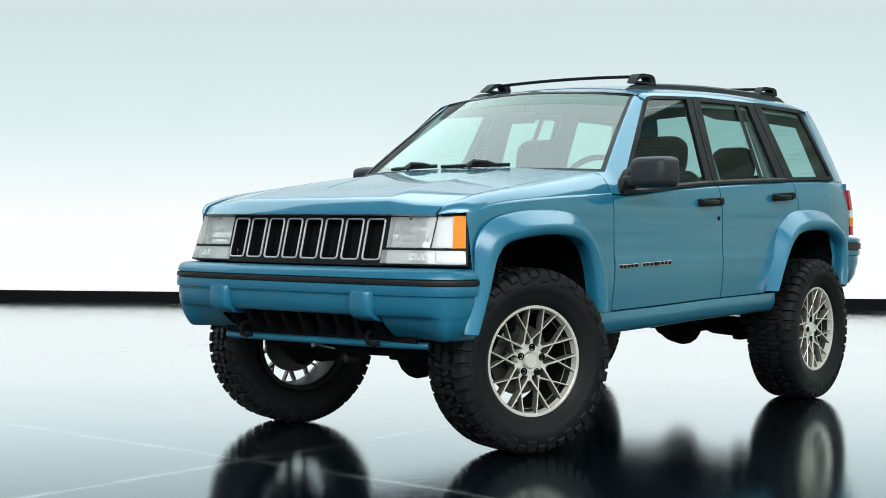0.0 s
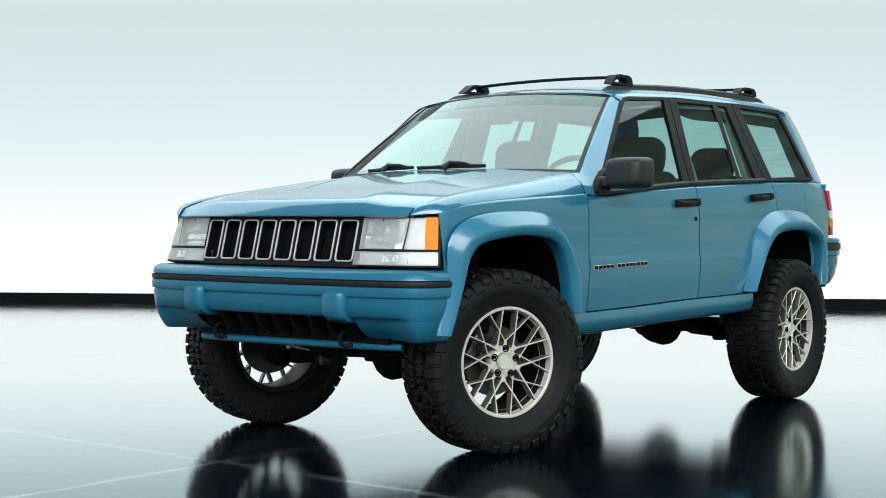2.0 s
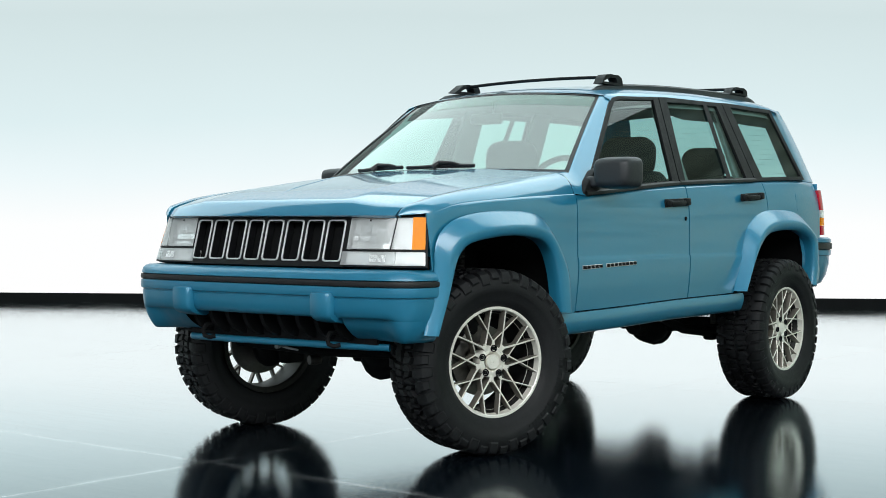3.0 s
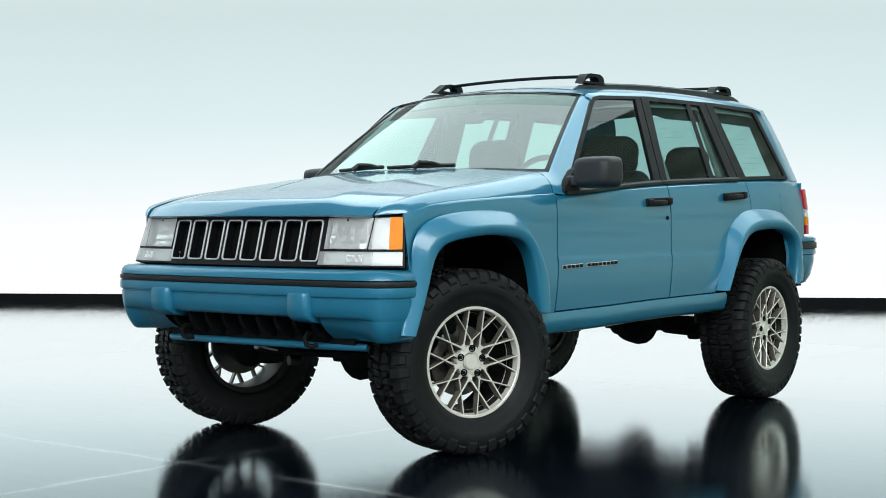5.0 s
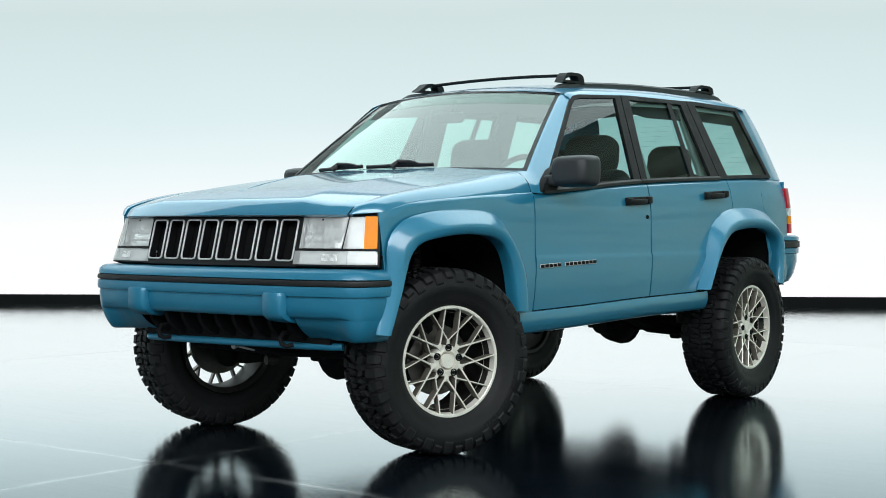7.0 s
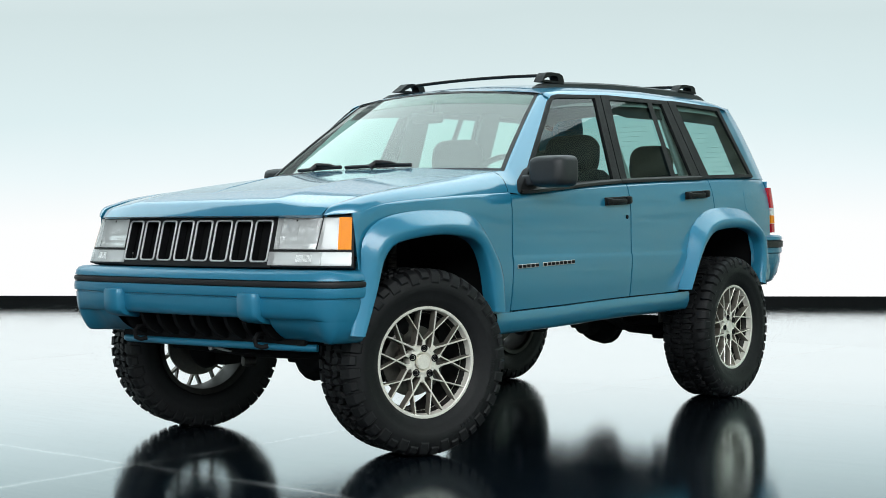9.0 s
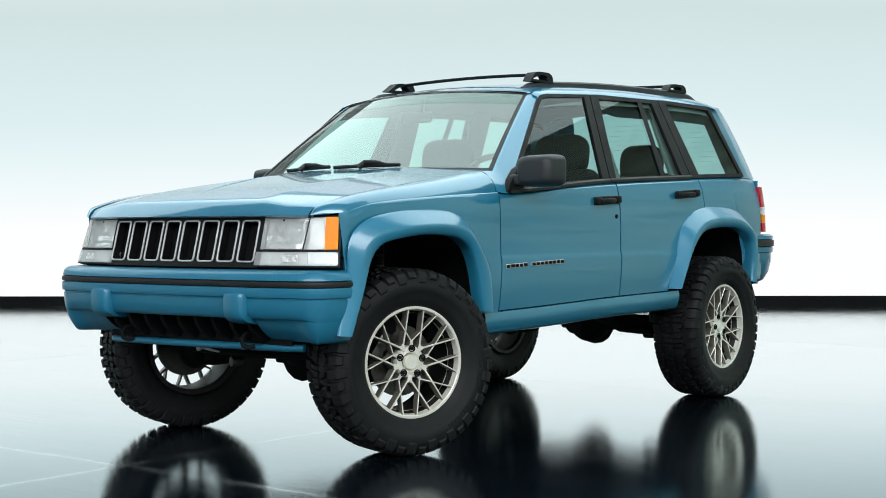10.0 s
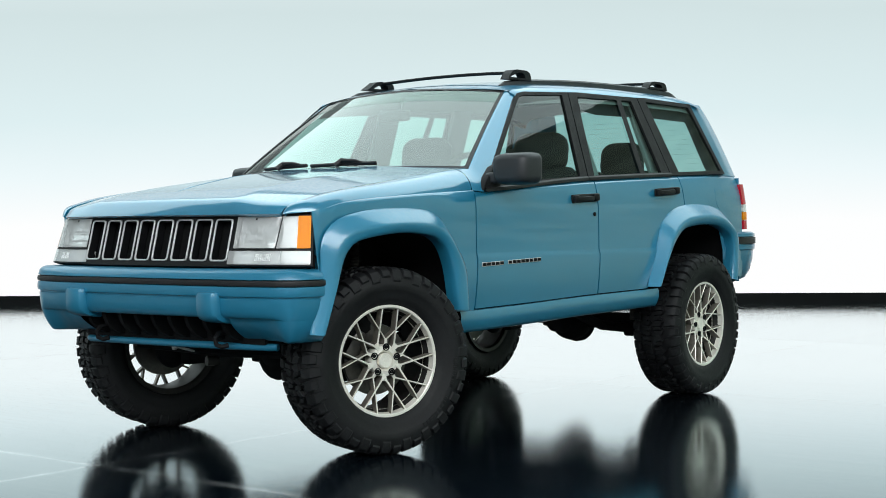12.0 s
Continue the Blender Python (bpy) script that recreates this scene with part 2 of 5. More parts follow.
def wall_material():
    """The backdrop's lit look painted as glow: brightest along its foot, cooler and dimmer higher up, brighter again
    above 3.6 m, a little uneven.
    """
    m = bpy.data.materials.new("wall_painted_glow")
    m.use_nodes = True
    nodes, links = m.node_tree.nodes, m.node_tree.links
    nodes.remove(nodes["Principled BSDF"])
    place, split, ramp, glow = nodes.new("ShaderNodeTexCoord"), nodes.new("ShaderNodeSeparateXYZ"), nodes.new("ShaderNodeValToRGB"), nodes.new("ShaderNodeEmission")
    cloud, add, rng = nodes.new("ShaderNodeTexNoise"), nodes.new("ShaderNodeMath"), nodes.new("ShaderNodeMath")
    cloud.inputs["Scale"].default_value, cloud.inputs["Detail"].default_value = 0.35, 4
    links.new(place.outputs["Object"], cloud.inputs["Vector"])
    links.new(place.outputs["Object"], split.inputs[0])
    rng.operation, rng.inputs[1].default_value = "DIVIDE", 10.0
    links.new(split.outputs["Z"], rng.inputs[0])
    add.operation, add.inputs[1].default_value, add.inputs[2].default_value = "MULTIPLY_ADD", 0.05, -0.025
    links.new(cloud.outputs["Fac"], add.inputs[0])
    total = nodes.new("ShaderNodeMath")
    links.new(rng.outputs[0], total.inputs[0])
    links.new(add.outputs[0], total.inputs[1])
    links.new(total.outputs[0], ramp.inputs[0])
    # emission gradient stands in for light falling on the wall
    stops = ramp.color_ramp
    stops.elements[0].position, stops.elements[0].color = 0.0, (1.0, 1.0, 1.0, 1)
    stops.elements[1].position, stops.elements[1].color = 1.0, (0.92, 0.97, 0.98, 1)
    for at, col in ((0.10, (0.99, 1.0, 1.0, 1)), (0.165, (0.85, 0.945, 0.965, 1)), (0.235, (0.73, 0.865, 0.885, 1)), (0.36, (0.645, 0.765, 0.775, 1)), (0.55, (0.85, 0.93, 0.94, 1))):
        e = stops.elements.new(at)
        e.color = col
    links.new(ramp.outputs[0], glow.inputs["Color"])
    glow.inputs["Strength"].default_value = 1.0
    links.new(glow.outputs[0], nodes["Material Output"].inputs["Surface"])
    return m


PANEL_X, PANEL_Y = 4.40, 3.72                         # the floor's panels
FLOOR = floor_material(PANEL_X, PANEL_Y)
GLOW_WALL = wall_material()
PLINTH = material("matt_black_board", (0.004, 0.0045, 0.005), 0.7, 0, 0, 0.3, 6, 0, 0, 0.15)
PALE_WALL = material("pale_bounce_wall", (0.72, 0.74, 0.74), 0.8, 0, 0, 0.12, 2)
GREEN_WALL = side_wall_material()
JOINT = material("pale_floor_joint", (0.98, 0.99, 1.0), 0.14, 1.0, 0, 0.02, 20)


# ---- mesh helpers ----
def finish(bm, name, mat, smooth=35):
    bmesh.ops.remove_doubles(bm, verts=bm.verts, dist=1e-5)
    bmesh.ops.recalc_face_normals(bm, faces=bm.faces)
    me = bpy.data.meshes.new(name)
    bm.to_mesh(me)
    bm.free()
    for p in me.polygons:
        p.use_smooth = True
    me.set_sharp_from_angle(angle=radians(smooth))
    me.materials.append(mat)
    return me


def part(name, bm, mat, parent, label="", smooth=35):
    ob = new(name, finish(bm, name, mat, smooth))
    ob.parent = parent
    if label:
        ob["label"] = label
    return ob


def thing(name, label, category, group="", kind=""):
    return tagged(new(name), label, category, group, kind)


def add_box(bm, m, size, bevel=0.0, seg=2):
    made = bmesh.ops.create_cube(bm, size=1, matrix=m @ Matrix.Diagonal((*size, 1)))
    if bevel:
        edges = list({e for v in made["verts"] for e in v.link_edges})
        bmesh.ops.bevel(bm, geom=edges, offset=bevel, segments=seg, affect="EDGES", profile=0.5)
    return made


def add_prism(bm, outline, m, depth, bevel=0.0, seg=2):
    """A flat outline in x, y, given a depth along -z, its front edges rounded."""
    front = [bm.verts.new(m @ Vector((x, y, 0))) for x, y in outline]
    back = [bm.verts.new(m @ Vector((x, y, -depth))) for x, y in outline]
    n = len(outline)
    top = bm.faces.new(front)
    bm.faces.new(back[::-1])
    for i in range(n):
        bm.faces.new((front[i], back[i], back[(i + 1) % n], front[(i + 1) % n]))
    if bevel:
        bmesh.ops.bevel(bm, geom=list(top.edges), offset=bevel, segments=seg, affect="EDGES", profile=0.5)


def add_grid(bm, rows, closed=False):
    """Quads between rows of points."""
    vs = [[bm.verts.new(p) for p in row] for row in rows]
    for a, b in zip(vs, vs[1:]):
        n = len(a)
        for i in range(n if closed else n - 1):
            bm.faces.new((a[i], a[(i + 1) % n], b[(i + 1) % n], b[i]))
    return vs


def add_lathe(bm, profile, m, steps=48):
    """A profile of (radius, along) turned round local x."""
    rows = []
    for r, a in profile:
        rows.append([m @ Vector((a, r * math.cos(2 * math.pi * k / steps), r * math.sin(2 * math.pi * k / steps))) for k in range(steps)])
    add_grid(bm, rows, True)


def add_tube(bm, points, radius, steps=8, flat=1.0):
    """A round bar along points."""
    points = [Vector(p) for p in points]
    rows, side = [], None
    for i, p in enumerate(points):
        ahead = (points[min(i + 1, len(points) - 1)] - points[max(i - 1, 0)]).normalized()
        if side is None:
            side = ahead.orthogonal().normalized()
        side = (side - ahead * side.dot(ahead)).normalized()
        up = ahead.cross(side)
        r = radius[i] if isinstance(radius, (list, tuple)) else radius
        rows.append([p + (side * math.cos(2 * math.pi * k / steps) + up * math.sin(2 * math.pi * k / steps) * flat) * r for k in range(steps)])
    vs = add_grid(bm, rows, True)
    bm.faces.new(vs[0][::-1])
    bm.faces.new(vs[-1])


def thicken(bm, depth, faces=None):
    """Turns the open edges of a sheet inward by depth, as a folded panel edge."""
    bm.normal_update()
    middle = Vector((0, 0.1, 0.9))
    if sum(f.normal.dot(f.calc_center_median() - middle) * f.calc_area() for f in bm.faces) < 0:
        bmesh.ops.reverse_faces(bm, faces=bm.faces)
        bm.normal_update()
    rim = [e for e in bm.edges if e.is_boundary]
    normals = {v: v.normal.copy() for e in rim for v in e.verts}
    made = bmesh.ops.extrude_edge_only(bm, edges=rim)
    new_verts = [g for g in made["geom"] if isinstance(g, bmesh.types.BMVert)]
    for v in new_verts:
        best = min(normals, key=lambda w: (w.co - v.co).length_squared)
        v.co -= normals[best] * depth


def curve(x, pairs):
    """A smooth value through (x, value) pairs."""
    if x <= pairs[0][0]:
        return pairs[0][1]
    if x >= pairs[-1][0]:
        return pairs[-1][1]
    n = len(pairs)
    k = next(i for i in range(n - 1) if x <= pairs[i + 1][0])

    def slope(i):
        return (pairs[i + 1][1] - pairs[i][1]) / (pairs[i + 1][0] - pairs[i][0])

    def tangent(i):
        if i == 0 or i == n - 1:
            return slope(min(i, n - 2))
        p, q = slope(i - 1), slope(i)
        return 0.0 if p * q <= 0 else 2 * p * q / (p + q)

    (a, u), (b, v) = pairs[k], pairs[k + 1]
    h = b - a
    t = (x - a) / h
    return u * (2 * t ** 3 - 3 * t * t + 1) + h * tangent(k) * (t ** 3 - 2 * t * t + t) + v * (3 * t * t - 2 * t ** 3) + h * tangent(k + 1) * (t ** 3 - t * t)


def flip(ob_mesh):
    """The mirror image of a mesh across the car's middle."""
    me = ob_mesh.copy()
    me.transform(Matrix.Diagonal((-1, 1, 1, 1)))
    me.flip_normals()
    return me


# ---- the studio ----
def slab(name, corners, depth, mat, label, category):
    bm = bmesh.new()
    vs = [bm.verts.new(c) for c in corners]
    f = bm.faces.new(vs)
    f.normal_update()
    back = f.normal * -depth
    far = [bm.verts.new(v.co + back) for v in vs]
    bm.faces.new(far[::-1])
    for i in range(4):
        bm.faces.new((vs[i], far[i], far[(i + 1) % 4], vs[(i + 1) % 4]))
    return tagged(new(name, finish(bm, name, mat, 30)), label, category, "", "structure")


LEFT, RIGHT_END, BACK, HIGH = -15.0, 9.0, -13.0, 6.5
floor = slab("floor", [stage(LEFT, BACK, -0.00016), stage(RIGHT_END, BACK, -0.00016), stage(RIGHT_END, WALL + 1, -0.00016), stage(LEFT, WALL + 1, -0.00016)], 0.2, JOINT, "polished black studio floor laid in large panels with pale joints", "floor")


def panel_mesh():
    bm = bmesh.new()
    add_prism(bm, [(0.0026, 0.0026), (PANEL_X - 0.0026, 0.0026), (PANEL_X - 0.0026, PANEL_Y - 0.0026), (0.0026, PANEL_Y - 0.0026)], Matrix.Identity(4), 0.00012)
    return finish(bm, "floor_panel", FLOOR, 30)


PANEL = panel_mesh()
for i in range(-8, 8):
    for k in range(-8, 8):
        at = Vector((0.04 + i * PANEL_X, 1.50 + k * PANEL_Y, 0))
        mid = at + Vector((PANEL_X / 2, PANEL_Y / 2, 0)) - HUB
        if LEFT - 2 < mid.dot(RIGHT) < RIGHT_END + 2 and BACK - 2 < mid.dot(AHEAD) < WALL + 2:
            tile = new("floor_panel", PANEL)
            tile.matrix_world = Matrix.Translation(at)
            tile.parent = floor
slab("backdrop", [stage(LEFT, WALL, 0.118), stage(RIGHT_END, WALL, 0.118), stage(RIGHT_END, WALL, HIGH), stage(LEFT, WALL, HIGH)], 0.2, GLOW_WALL, "pale white studio wall, its brightness painted as a glow", "backdrop")
slab("plinth", [stage(LEFT, WALL - 0.01, 0), stage(RIGHT_END, WALL - 0.01, 0), stage(RIGHT_END, WALL - 0.01, 0.118), stage(LEFT, WALL - 0.01, 0.118)], 0.3, PLINTH, "matt black plinth along the foot of the white wall", "plinth")
# unseen walls and ceiling; the pale ones bounce light onto the car
slab("wall_behind", [stage(RIGHT_END, BACK, 0), stage(LEFT, BACK, 0), stage(LEFT, BACK, HIGH), stage(RIGHT_END, BACK, HIGH)], 0.2, PALE_WALL, "plain pale unseen wall, for bounce", "wall")
slab("wall_left", [stage(LEFT, BACK, 0), stage(LEFT, WALL, 0), stage(LEFT, WALL, HIGH), stage(LEFT, BACK, HIGH)], 0.2, PALE_WALL, "plain pale unseen side wall, for bounce", "wall")
slab("wall_right", [stage(RIGHT_END, WALL, 0), stage(RIGHT_END, BACK, 0), stage(RIGHT_END, BACK, HIGH), stage(RIGHT_END, WALL, HIGH)], 0.2, GREEN_WALL, "unseen grey-green side wall, streaked for the car to mirror", "wall")
slab("ceiling", [stage(LEFT, WALL, HIGH), stage(RIGHT_END, WALL, HIGH), stage(RIGHT_END, BACK, HIGH), stage(LEFT, BACK, HIGH)], 0.2, PALE_WALL, "plain pale unseen ceiling, for bounce", "ceiling")

# ---- the car: x to its left, y to its rear, z up ----
car = thing("car", "lifted light blue off-road car with chunky tyres on the studio floor", "car")


def glass_x(z):
    """Half the width at the side windows, which lean in."""
    return 0.850 - 0.40 * (z - 1.16)


def flare_x(y):
    """Half the width at the root of the wheel-arch flares."""
    x = 0.868
    if y < -1.3:
        x -= 0.05 * ((-1.3 - y) / 0.45) ** 2
    if y > 1.5:
        x -= 0.012 * ((y - 1.5) / 0.4) ** 2
    return x


def side_x(y, z):
    """Half the body's width at a place of its flank."""
    if z >= 1.16:
        x = glass_x(z)
    else:
        x = curve(z, [(0.48, 0.812), (0.53, 0.838), (0.60, 0.851), (0.70, 0.8635), (0.78, 0.8692), (0.818, 0.8700), (0.834, 0.8680), (0.842, 0.8642), (0.850, 0.8632), (1.05, 0.8615), (1.16, 0.848)])
    if y < -1.15:
        x -= 0.056 * ((-1.15 - y) / 0.56) ** 2
    if y > 1.5:
        x -= 0.042 * ((y - 1.5) / 0.6) ** 2
    return x


def flank(y, z, out=0.0):
    return Vector((side_x(y, z) + out, y, z))


BELT = [(-0.755, 1.124), (-0.517, 1.139), (0.270, 1.200), (1.293, 1.246), (2.025, 1.271)]
FENDER = [(-1.807, 1.020), (-1.704, 1.038), (-1.552, 1.073), (-1.149, 1.106), (-0.694, 1.131)]
SILL = [(-0.786, 0.590), (-0.284, 0.600), (0.249, 0.615), (0.878, 0.625), (2.071, 0.650)]
FRONT_ARCH = [(-1.809, 0.608), (-1.750, 0.756), (-1.680, 0.883), (-1.595, 0.946), (-1.446, 0.987), (-1.275, 0.994), (-1.115, 0.986), (-1.021, 0.962), (-0.949, 0.899), (-0.907, 0.815), (-0.867, 0.689), (-0.838, 0.584)]
REAR_ARCH = [(0.877, 0.602), (0.947, 0.703), (1.017, 0.834), (1.121, 0.944), (1.227, 0.993), (1.447, 1.011), (1.636, 1.000), (1.749, 0.939), (1.785, 0.849), (1.820, 0.651)]


LEVELS = [0.5, 0.66, 0.72, 0.78, 0.818, 0.828, 0.836, 0.842, 0.850, 0.95, 1.05, 1.10, 1.14, 1.18, 1.3]


def flank_panel(y0, y1, low, high, steps, lean=0.0, levels=14, out=0.0):
    """A panel of the flank between a lower and an upper line; lean shifts its ends with height."""
    bm, rows = bmesh.new(), []
    for i in range(steps + 1):
        row = []
        for k in range(levels + 1):
            y = y0 + (y1 - y0) * i / steps
            a, b = low(y), high(y)
            z = min(b - 0.022, max(a, LEVELS[k])) if 0 < k < levels else (a if k == 0 else b - 0.022)
            row.append(flank(y + lean * (z - 0.6), z, out))
        # the upper edge rolls in under the waist strip
        for down, inward in ((0.014, 0.0012), (0.007, 0.0045), (0.002, 0.0095), (0.0, 0.014)):
            row.append(flank(y + lean * (b - 0.6), b - down, out - inward))
        rows.append(row)
    add_grid(bm, rows)
    return bm


def both(name, bm, mat, label="", smooth=35, under=None):
    """The same part on both flanks."""
    a = part(name, bm, mat, car, label, smooth)
    b = new(name, flip(a.data))
    b.parent = car
    if label:
        b["label"] = label
    return a, b


def sub_both(name, bm, mat, parents, label="", smooth=35):
    a = part(name, bm, mat, parents[0], label, smooth)
    b = new(name, flip(a.data))
    b.parent = parents[1]
    if label:
        b["label"] = label
    return a, b


# fenders: flank, and a shoulder that rises to the bonnet's edge


def bonnet_x(y):
    return curve(y, [(-1.82, 0.692), (-1.75, 0.708), (-1.60, 0.718), (-1.2, 0.726), (-0.57, 0.748)])


def hood_line(y):
    return curve(y, [(-1.83, 1.050), (-1.746, 1.072), (-1.596, 1.108), (-1.215, 1.167), (-0.880, 1.211), (-0.550, 1.250)])


def rounded_nose(d):
    """The nose stands steep, then turns in a tight curve into the slope of the bonnet."""
    return curve(max(0.0, d), [(0.0, 0.0), (0.004, 0.18), (0.025, 0.76), (0.034, 0.90), (0.048, 0.968), (0.070, 0.994), (0.09, 1.0)])


def ease(t):
    t = max(0.0, min(1.0, t))
    return t * t * (3 - 2 * t)


def shoulder(a, g, k, wide=1.0):
    """A place on the rounded shoulder between the crease and the bonnet's edge."""
    bulge = wide * curve(k, [(0, 0.0), (0.08, 0.010), (0.22, 0.018), (0.45, 0.022), (0.7, 0.016), (0.9, 0.006), (1.0, 0.0)])
    return a + (g - a) * k + Vector((bulge * 0.35, 0, bulge))


def fender_mesh():
    """The flank over the wheel, and a shoulder from the crease up to the bonnet's edge, which runs out over the lamp."""
    bm, rows = bmesh.new(), []
    ys = [-1.7955, -1.793, -1.788, -1.780, -1.769, -1.755, -1.740, -1.722] + [-1.704 + (-0.696 + 1.704) * i / 40 for i in range(41)]
    for y in ys:
        low, high = curve(y, FRONT_ARCH), curve(y, FENDER)
        if y < -1.62:
            low = 0.785
        if y < -1.704:
            a = Vector((curve(y, [(-1.80, 0.702), (-1.772, 0.745), (-1.745, 0.778), (-1.704, 0.808)]), y, 1.027 + 0.011 * (y + 1.80) / 0.096))
            row = [a.copy() for k in range(9)]
        else:
            row = [flank(y, low + (high - low) * k / 8) for k in range(9)]
            a = row[-1]
        d = (y + 1.796) / 0.85 if y < -1.60 else 1.0
        bx, bz = bonnet_x(y) + 0.006, 1.027 + (hood_line(y) - 1.027) * rounded_nose(d)
        wide = min(1.0, max(0.0, a.x - bx) / 0.08)
        # a narrow ledge along the crease
        ledge = max(0.0, min(1.0, (y + 1.68) / 0.2))
        row.append(a + Vector((-0.004, 0, 0.0035)) * ledge)
        a = a + Vector((-0.013, 0, 0.005)) * ledge
        row.append(a.copy())
        for k in (0.08, 0.22, 0.45, 0.7, 0.9, 1.0):
            row.append(shoulder(a, Vector((bx, y, bz)), k, wide))
        rows.append(row)
    add_grid(bm, rows)
    bmesh.ops.remove_doubles(bm, verts=bm.verts, dist=1e-5)
    thicken(bm, 0.02)
    return bm


both("front_fender", fender_mesh(), PAINT, "", 50)

# doors and rear quarters
front_doors = both("front_door", (lambda b: (thicken(b, 0.02), b)[1])(flank_panel(-0.688, 0.363, lambda y: curve(y, SILL), lambda y: curve(y, BELT), 16)), PAINT)
rear_doors = both("rear_door", (lambda b: (thicken(b, 0.02), b)[1])(flank_panel(0.373, 1.290, lambda y: max(curve(y, SILL), curve(y, REAR_ARCH)), lambda y: curve(y, BELT), 40)), PAINT)
quarters = both("rear_quarter_panel", (lambda b: (thicken(b, 0.02), b)[1])(flank_panel(1.298, 2.085, lambda y: curve(y, REAR_ARCH), lambda y: curve(y, BELT), 40)), PAINT)


# sills
def sill_mesh():
    bm, rows = bmesh.new(), []
    for i in range(25):
        y = -0.82 + 1.80 * i / 24
        top = curve(y, SILL) - 0.004
        row = []
        for dx, dz in ((-0.03, 0.0), (0.0, -0.002), (0.006, -0.02), (0.004, -0.05), (-0.008, -0.085), (-0.020, -0.100), (-0.032, -0.103), (-0.044, -0.098), (-0.055, -0.080)):
            row.append(Vector((0.863 + dx, y, top + dz)))
        rows.append(row)
    add_grid(bm, rows)
    return bm


both("sill", sill_mesh(), PAINT, "", 60)


# wheel-arch flares
def flare_mesh(outer, inner, tucked=0.0):
    """A broad lip over a wheel: from the flank it swells out, turns, and folds in to the opening."""
    bm, rows = bmesh.new(), []
    for (ya, za), (yb, zb) in zip(outer, inner):
        a = Vector((flare_x(ya) - 0.006, ya, za))
        reach = max(0.5, min(1.0, (yb + 1.80) / 0.40))
        tuck = tucked * max(0.0, 0.78 - zb) if yb < -1.6 else 0.0
        a.x -= tuck
        b = Vector((flare_x(yb) - tuck, yb, zb))
        row = []
        leg = ease((0.86 - zb) / 0.14) if yb < -1.5 else 0.0            # the front leg is a rounded roll
        for k, flat, roll in ((0.0, 0.0, 0.0), (0.03, 0.008, 0.014), (0.10, 0.016, 0.026), (0.35, 0.044, 0.047), (0.52, 0.060, 0.055), (0.60, 0.066, 0.059), (0.68, 0.066, 0.062), (0.85, 0.060, 0.065), (0.96, 0.053, 0.063), (1.0, 0.044, 0.054), (1.0, 0.020, 0.028), (0.995, 0.0, 0.0), (0.99, -0.012, -0.012)):
            off = flat + (roll - flat) * leg
            row.append(a + (b - a) * k + Vector((off * reach if off > 0 else off, 0, 0)))
        rows.append(row)
    add_grid(bm, rows)
    return bm


def resample(line, n):
    pts = [Vector((a, b, 0)) for a, b in line]
    # a smooth run through the points, evenly spaced
    fine = []
    for i in range(len(pts) - 1):
        p0, p1, p2, p3 = pts[max(i - 1, 0)], pts[i], pts[i + 1], pts[min(i + 2, len(pts) - 1)]
        for k in range(8):
            t = k / 8
            fine.append(0.5 * ((2 * p1) + (p2 - p0) * t + (2 * p0 - 5 * p1 + 4 * p2 - p3) * t * t + (3 * p1 - p0 - 3 * p2 + p3) * t ** 3))
    fine.append(pts[-1])
    run = [0.0]
    for a, b in zip(fine, fine[1:]):
        run.append(run[-1] + (b - a).length)
    out = []
    for k in range(n):
        s = run[-1] * k / (n - 1)
        j = min(max(i for i in range(len(run)) if run[i] <= s + 1e-9), len(fine) - 2)
        u = (s - run[j]) / max(run[j + 1] - run[j], 1e-9)
        p = fine[j] + (fine[j + 1] - fine[j]) * u
        out.append((p.x, p.y))
    return out


FLARE_F_OUT = [(-1.756, 0.538), (-1.727, 0.659), (-1.703, 0.797), (-1.700, 0.885), (-1.677, 0.950), (-1.621, 0.998), (-1.542, 1.026), (-1.404, 1.046), (-1.208, 1.052), (-1.063, 1.044), (-0.986, 1.022), (-0.933, 0.982), (-0.867, 0.905), (-0.799, 0.827), (-0.767, 0.749), (-0.762, 0.594)]
FLARE_F_IN = [(-1.712, 0.534), (-1.668, 0.661), (-1.630, 0.774), (-1.600, 0.850), (-1.548, 0.907), (-1.428, 0.934), (-1.275, 0.945), (-1.131, 0.937), (-1.047, 0.919), (-0.982, 0.869), (-0.938, 0.780), (-0.916, 0.679), (-0.902, 0.600)]
FLARE_R_OUT = [(0.865, 0.634), (0.929, 0.765), (0.981, 0.889), (1.014, 0.967), (1.114, 1.039), (1.266, 1.078), (1.503, 1.084), (1.695, 1.059), (1.845, 0.985), (1.915, 0.914), (1.905, 0.742), (1.885, 0.623)]
FLARE_R_IN = [(0.907, 0.634), (1.018, 0.795), (1.119, 0.904), (1.223, 0.951), (1.437, 0.969), (1.630, 0.956), (1.767, 0.899), (1.798, 0.781), (1.780, 0.647)]
part("front_flare", flare_mesh(resample(FLARE_F_OUT, 40), resample(FLARE_F_IN, 40)), FLARE, car, "broad blue wheel-arch flare", 50)
bm = flare_mesh(resample(FLARE_F_OUT, 40), resample(FLARE_F_IN, 40), 0.30)
bmesh.ops.transform(bm, matrix=Matrix.Diagonal((-1, 1, 1, 1)), verts=bm.verts)
part("front_flare", bm, FLARE, car, "broad blue wheel-arch flare", 50)
both("rear_flare", flare_mesh(resample(FLARE_R_OUT, 40), resample(FLARE_R_IN, 40)), FLARE, "broad blue wheel-arch flare", 50)


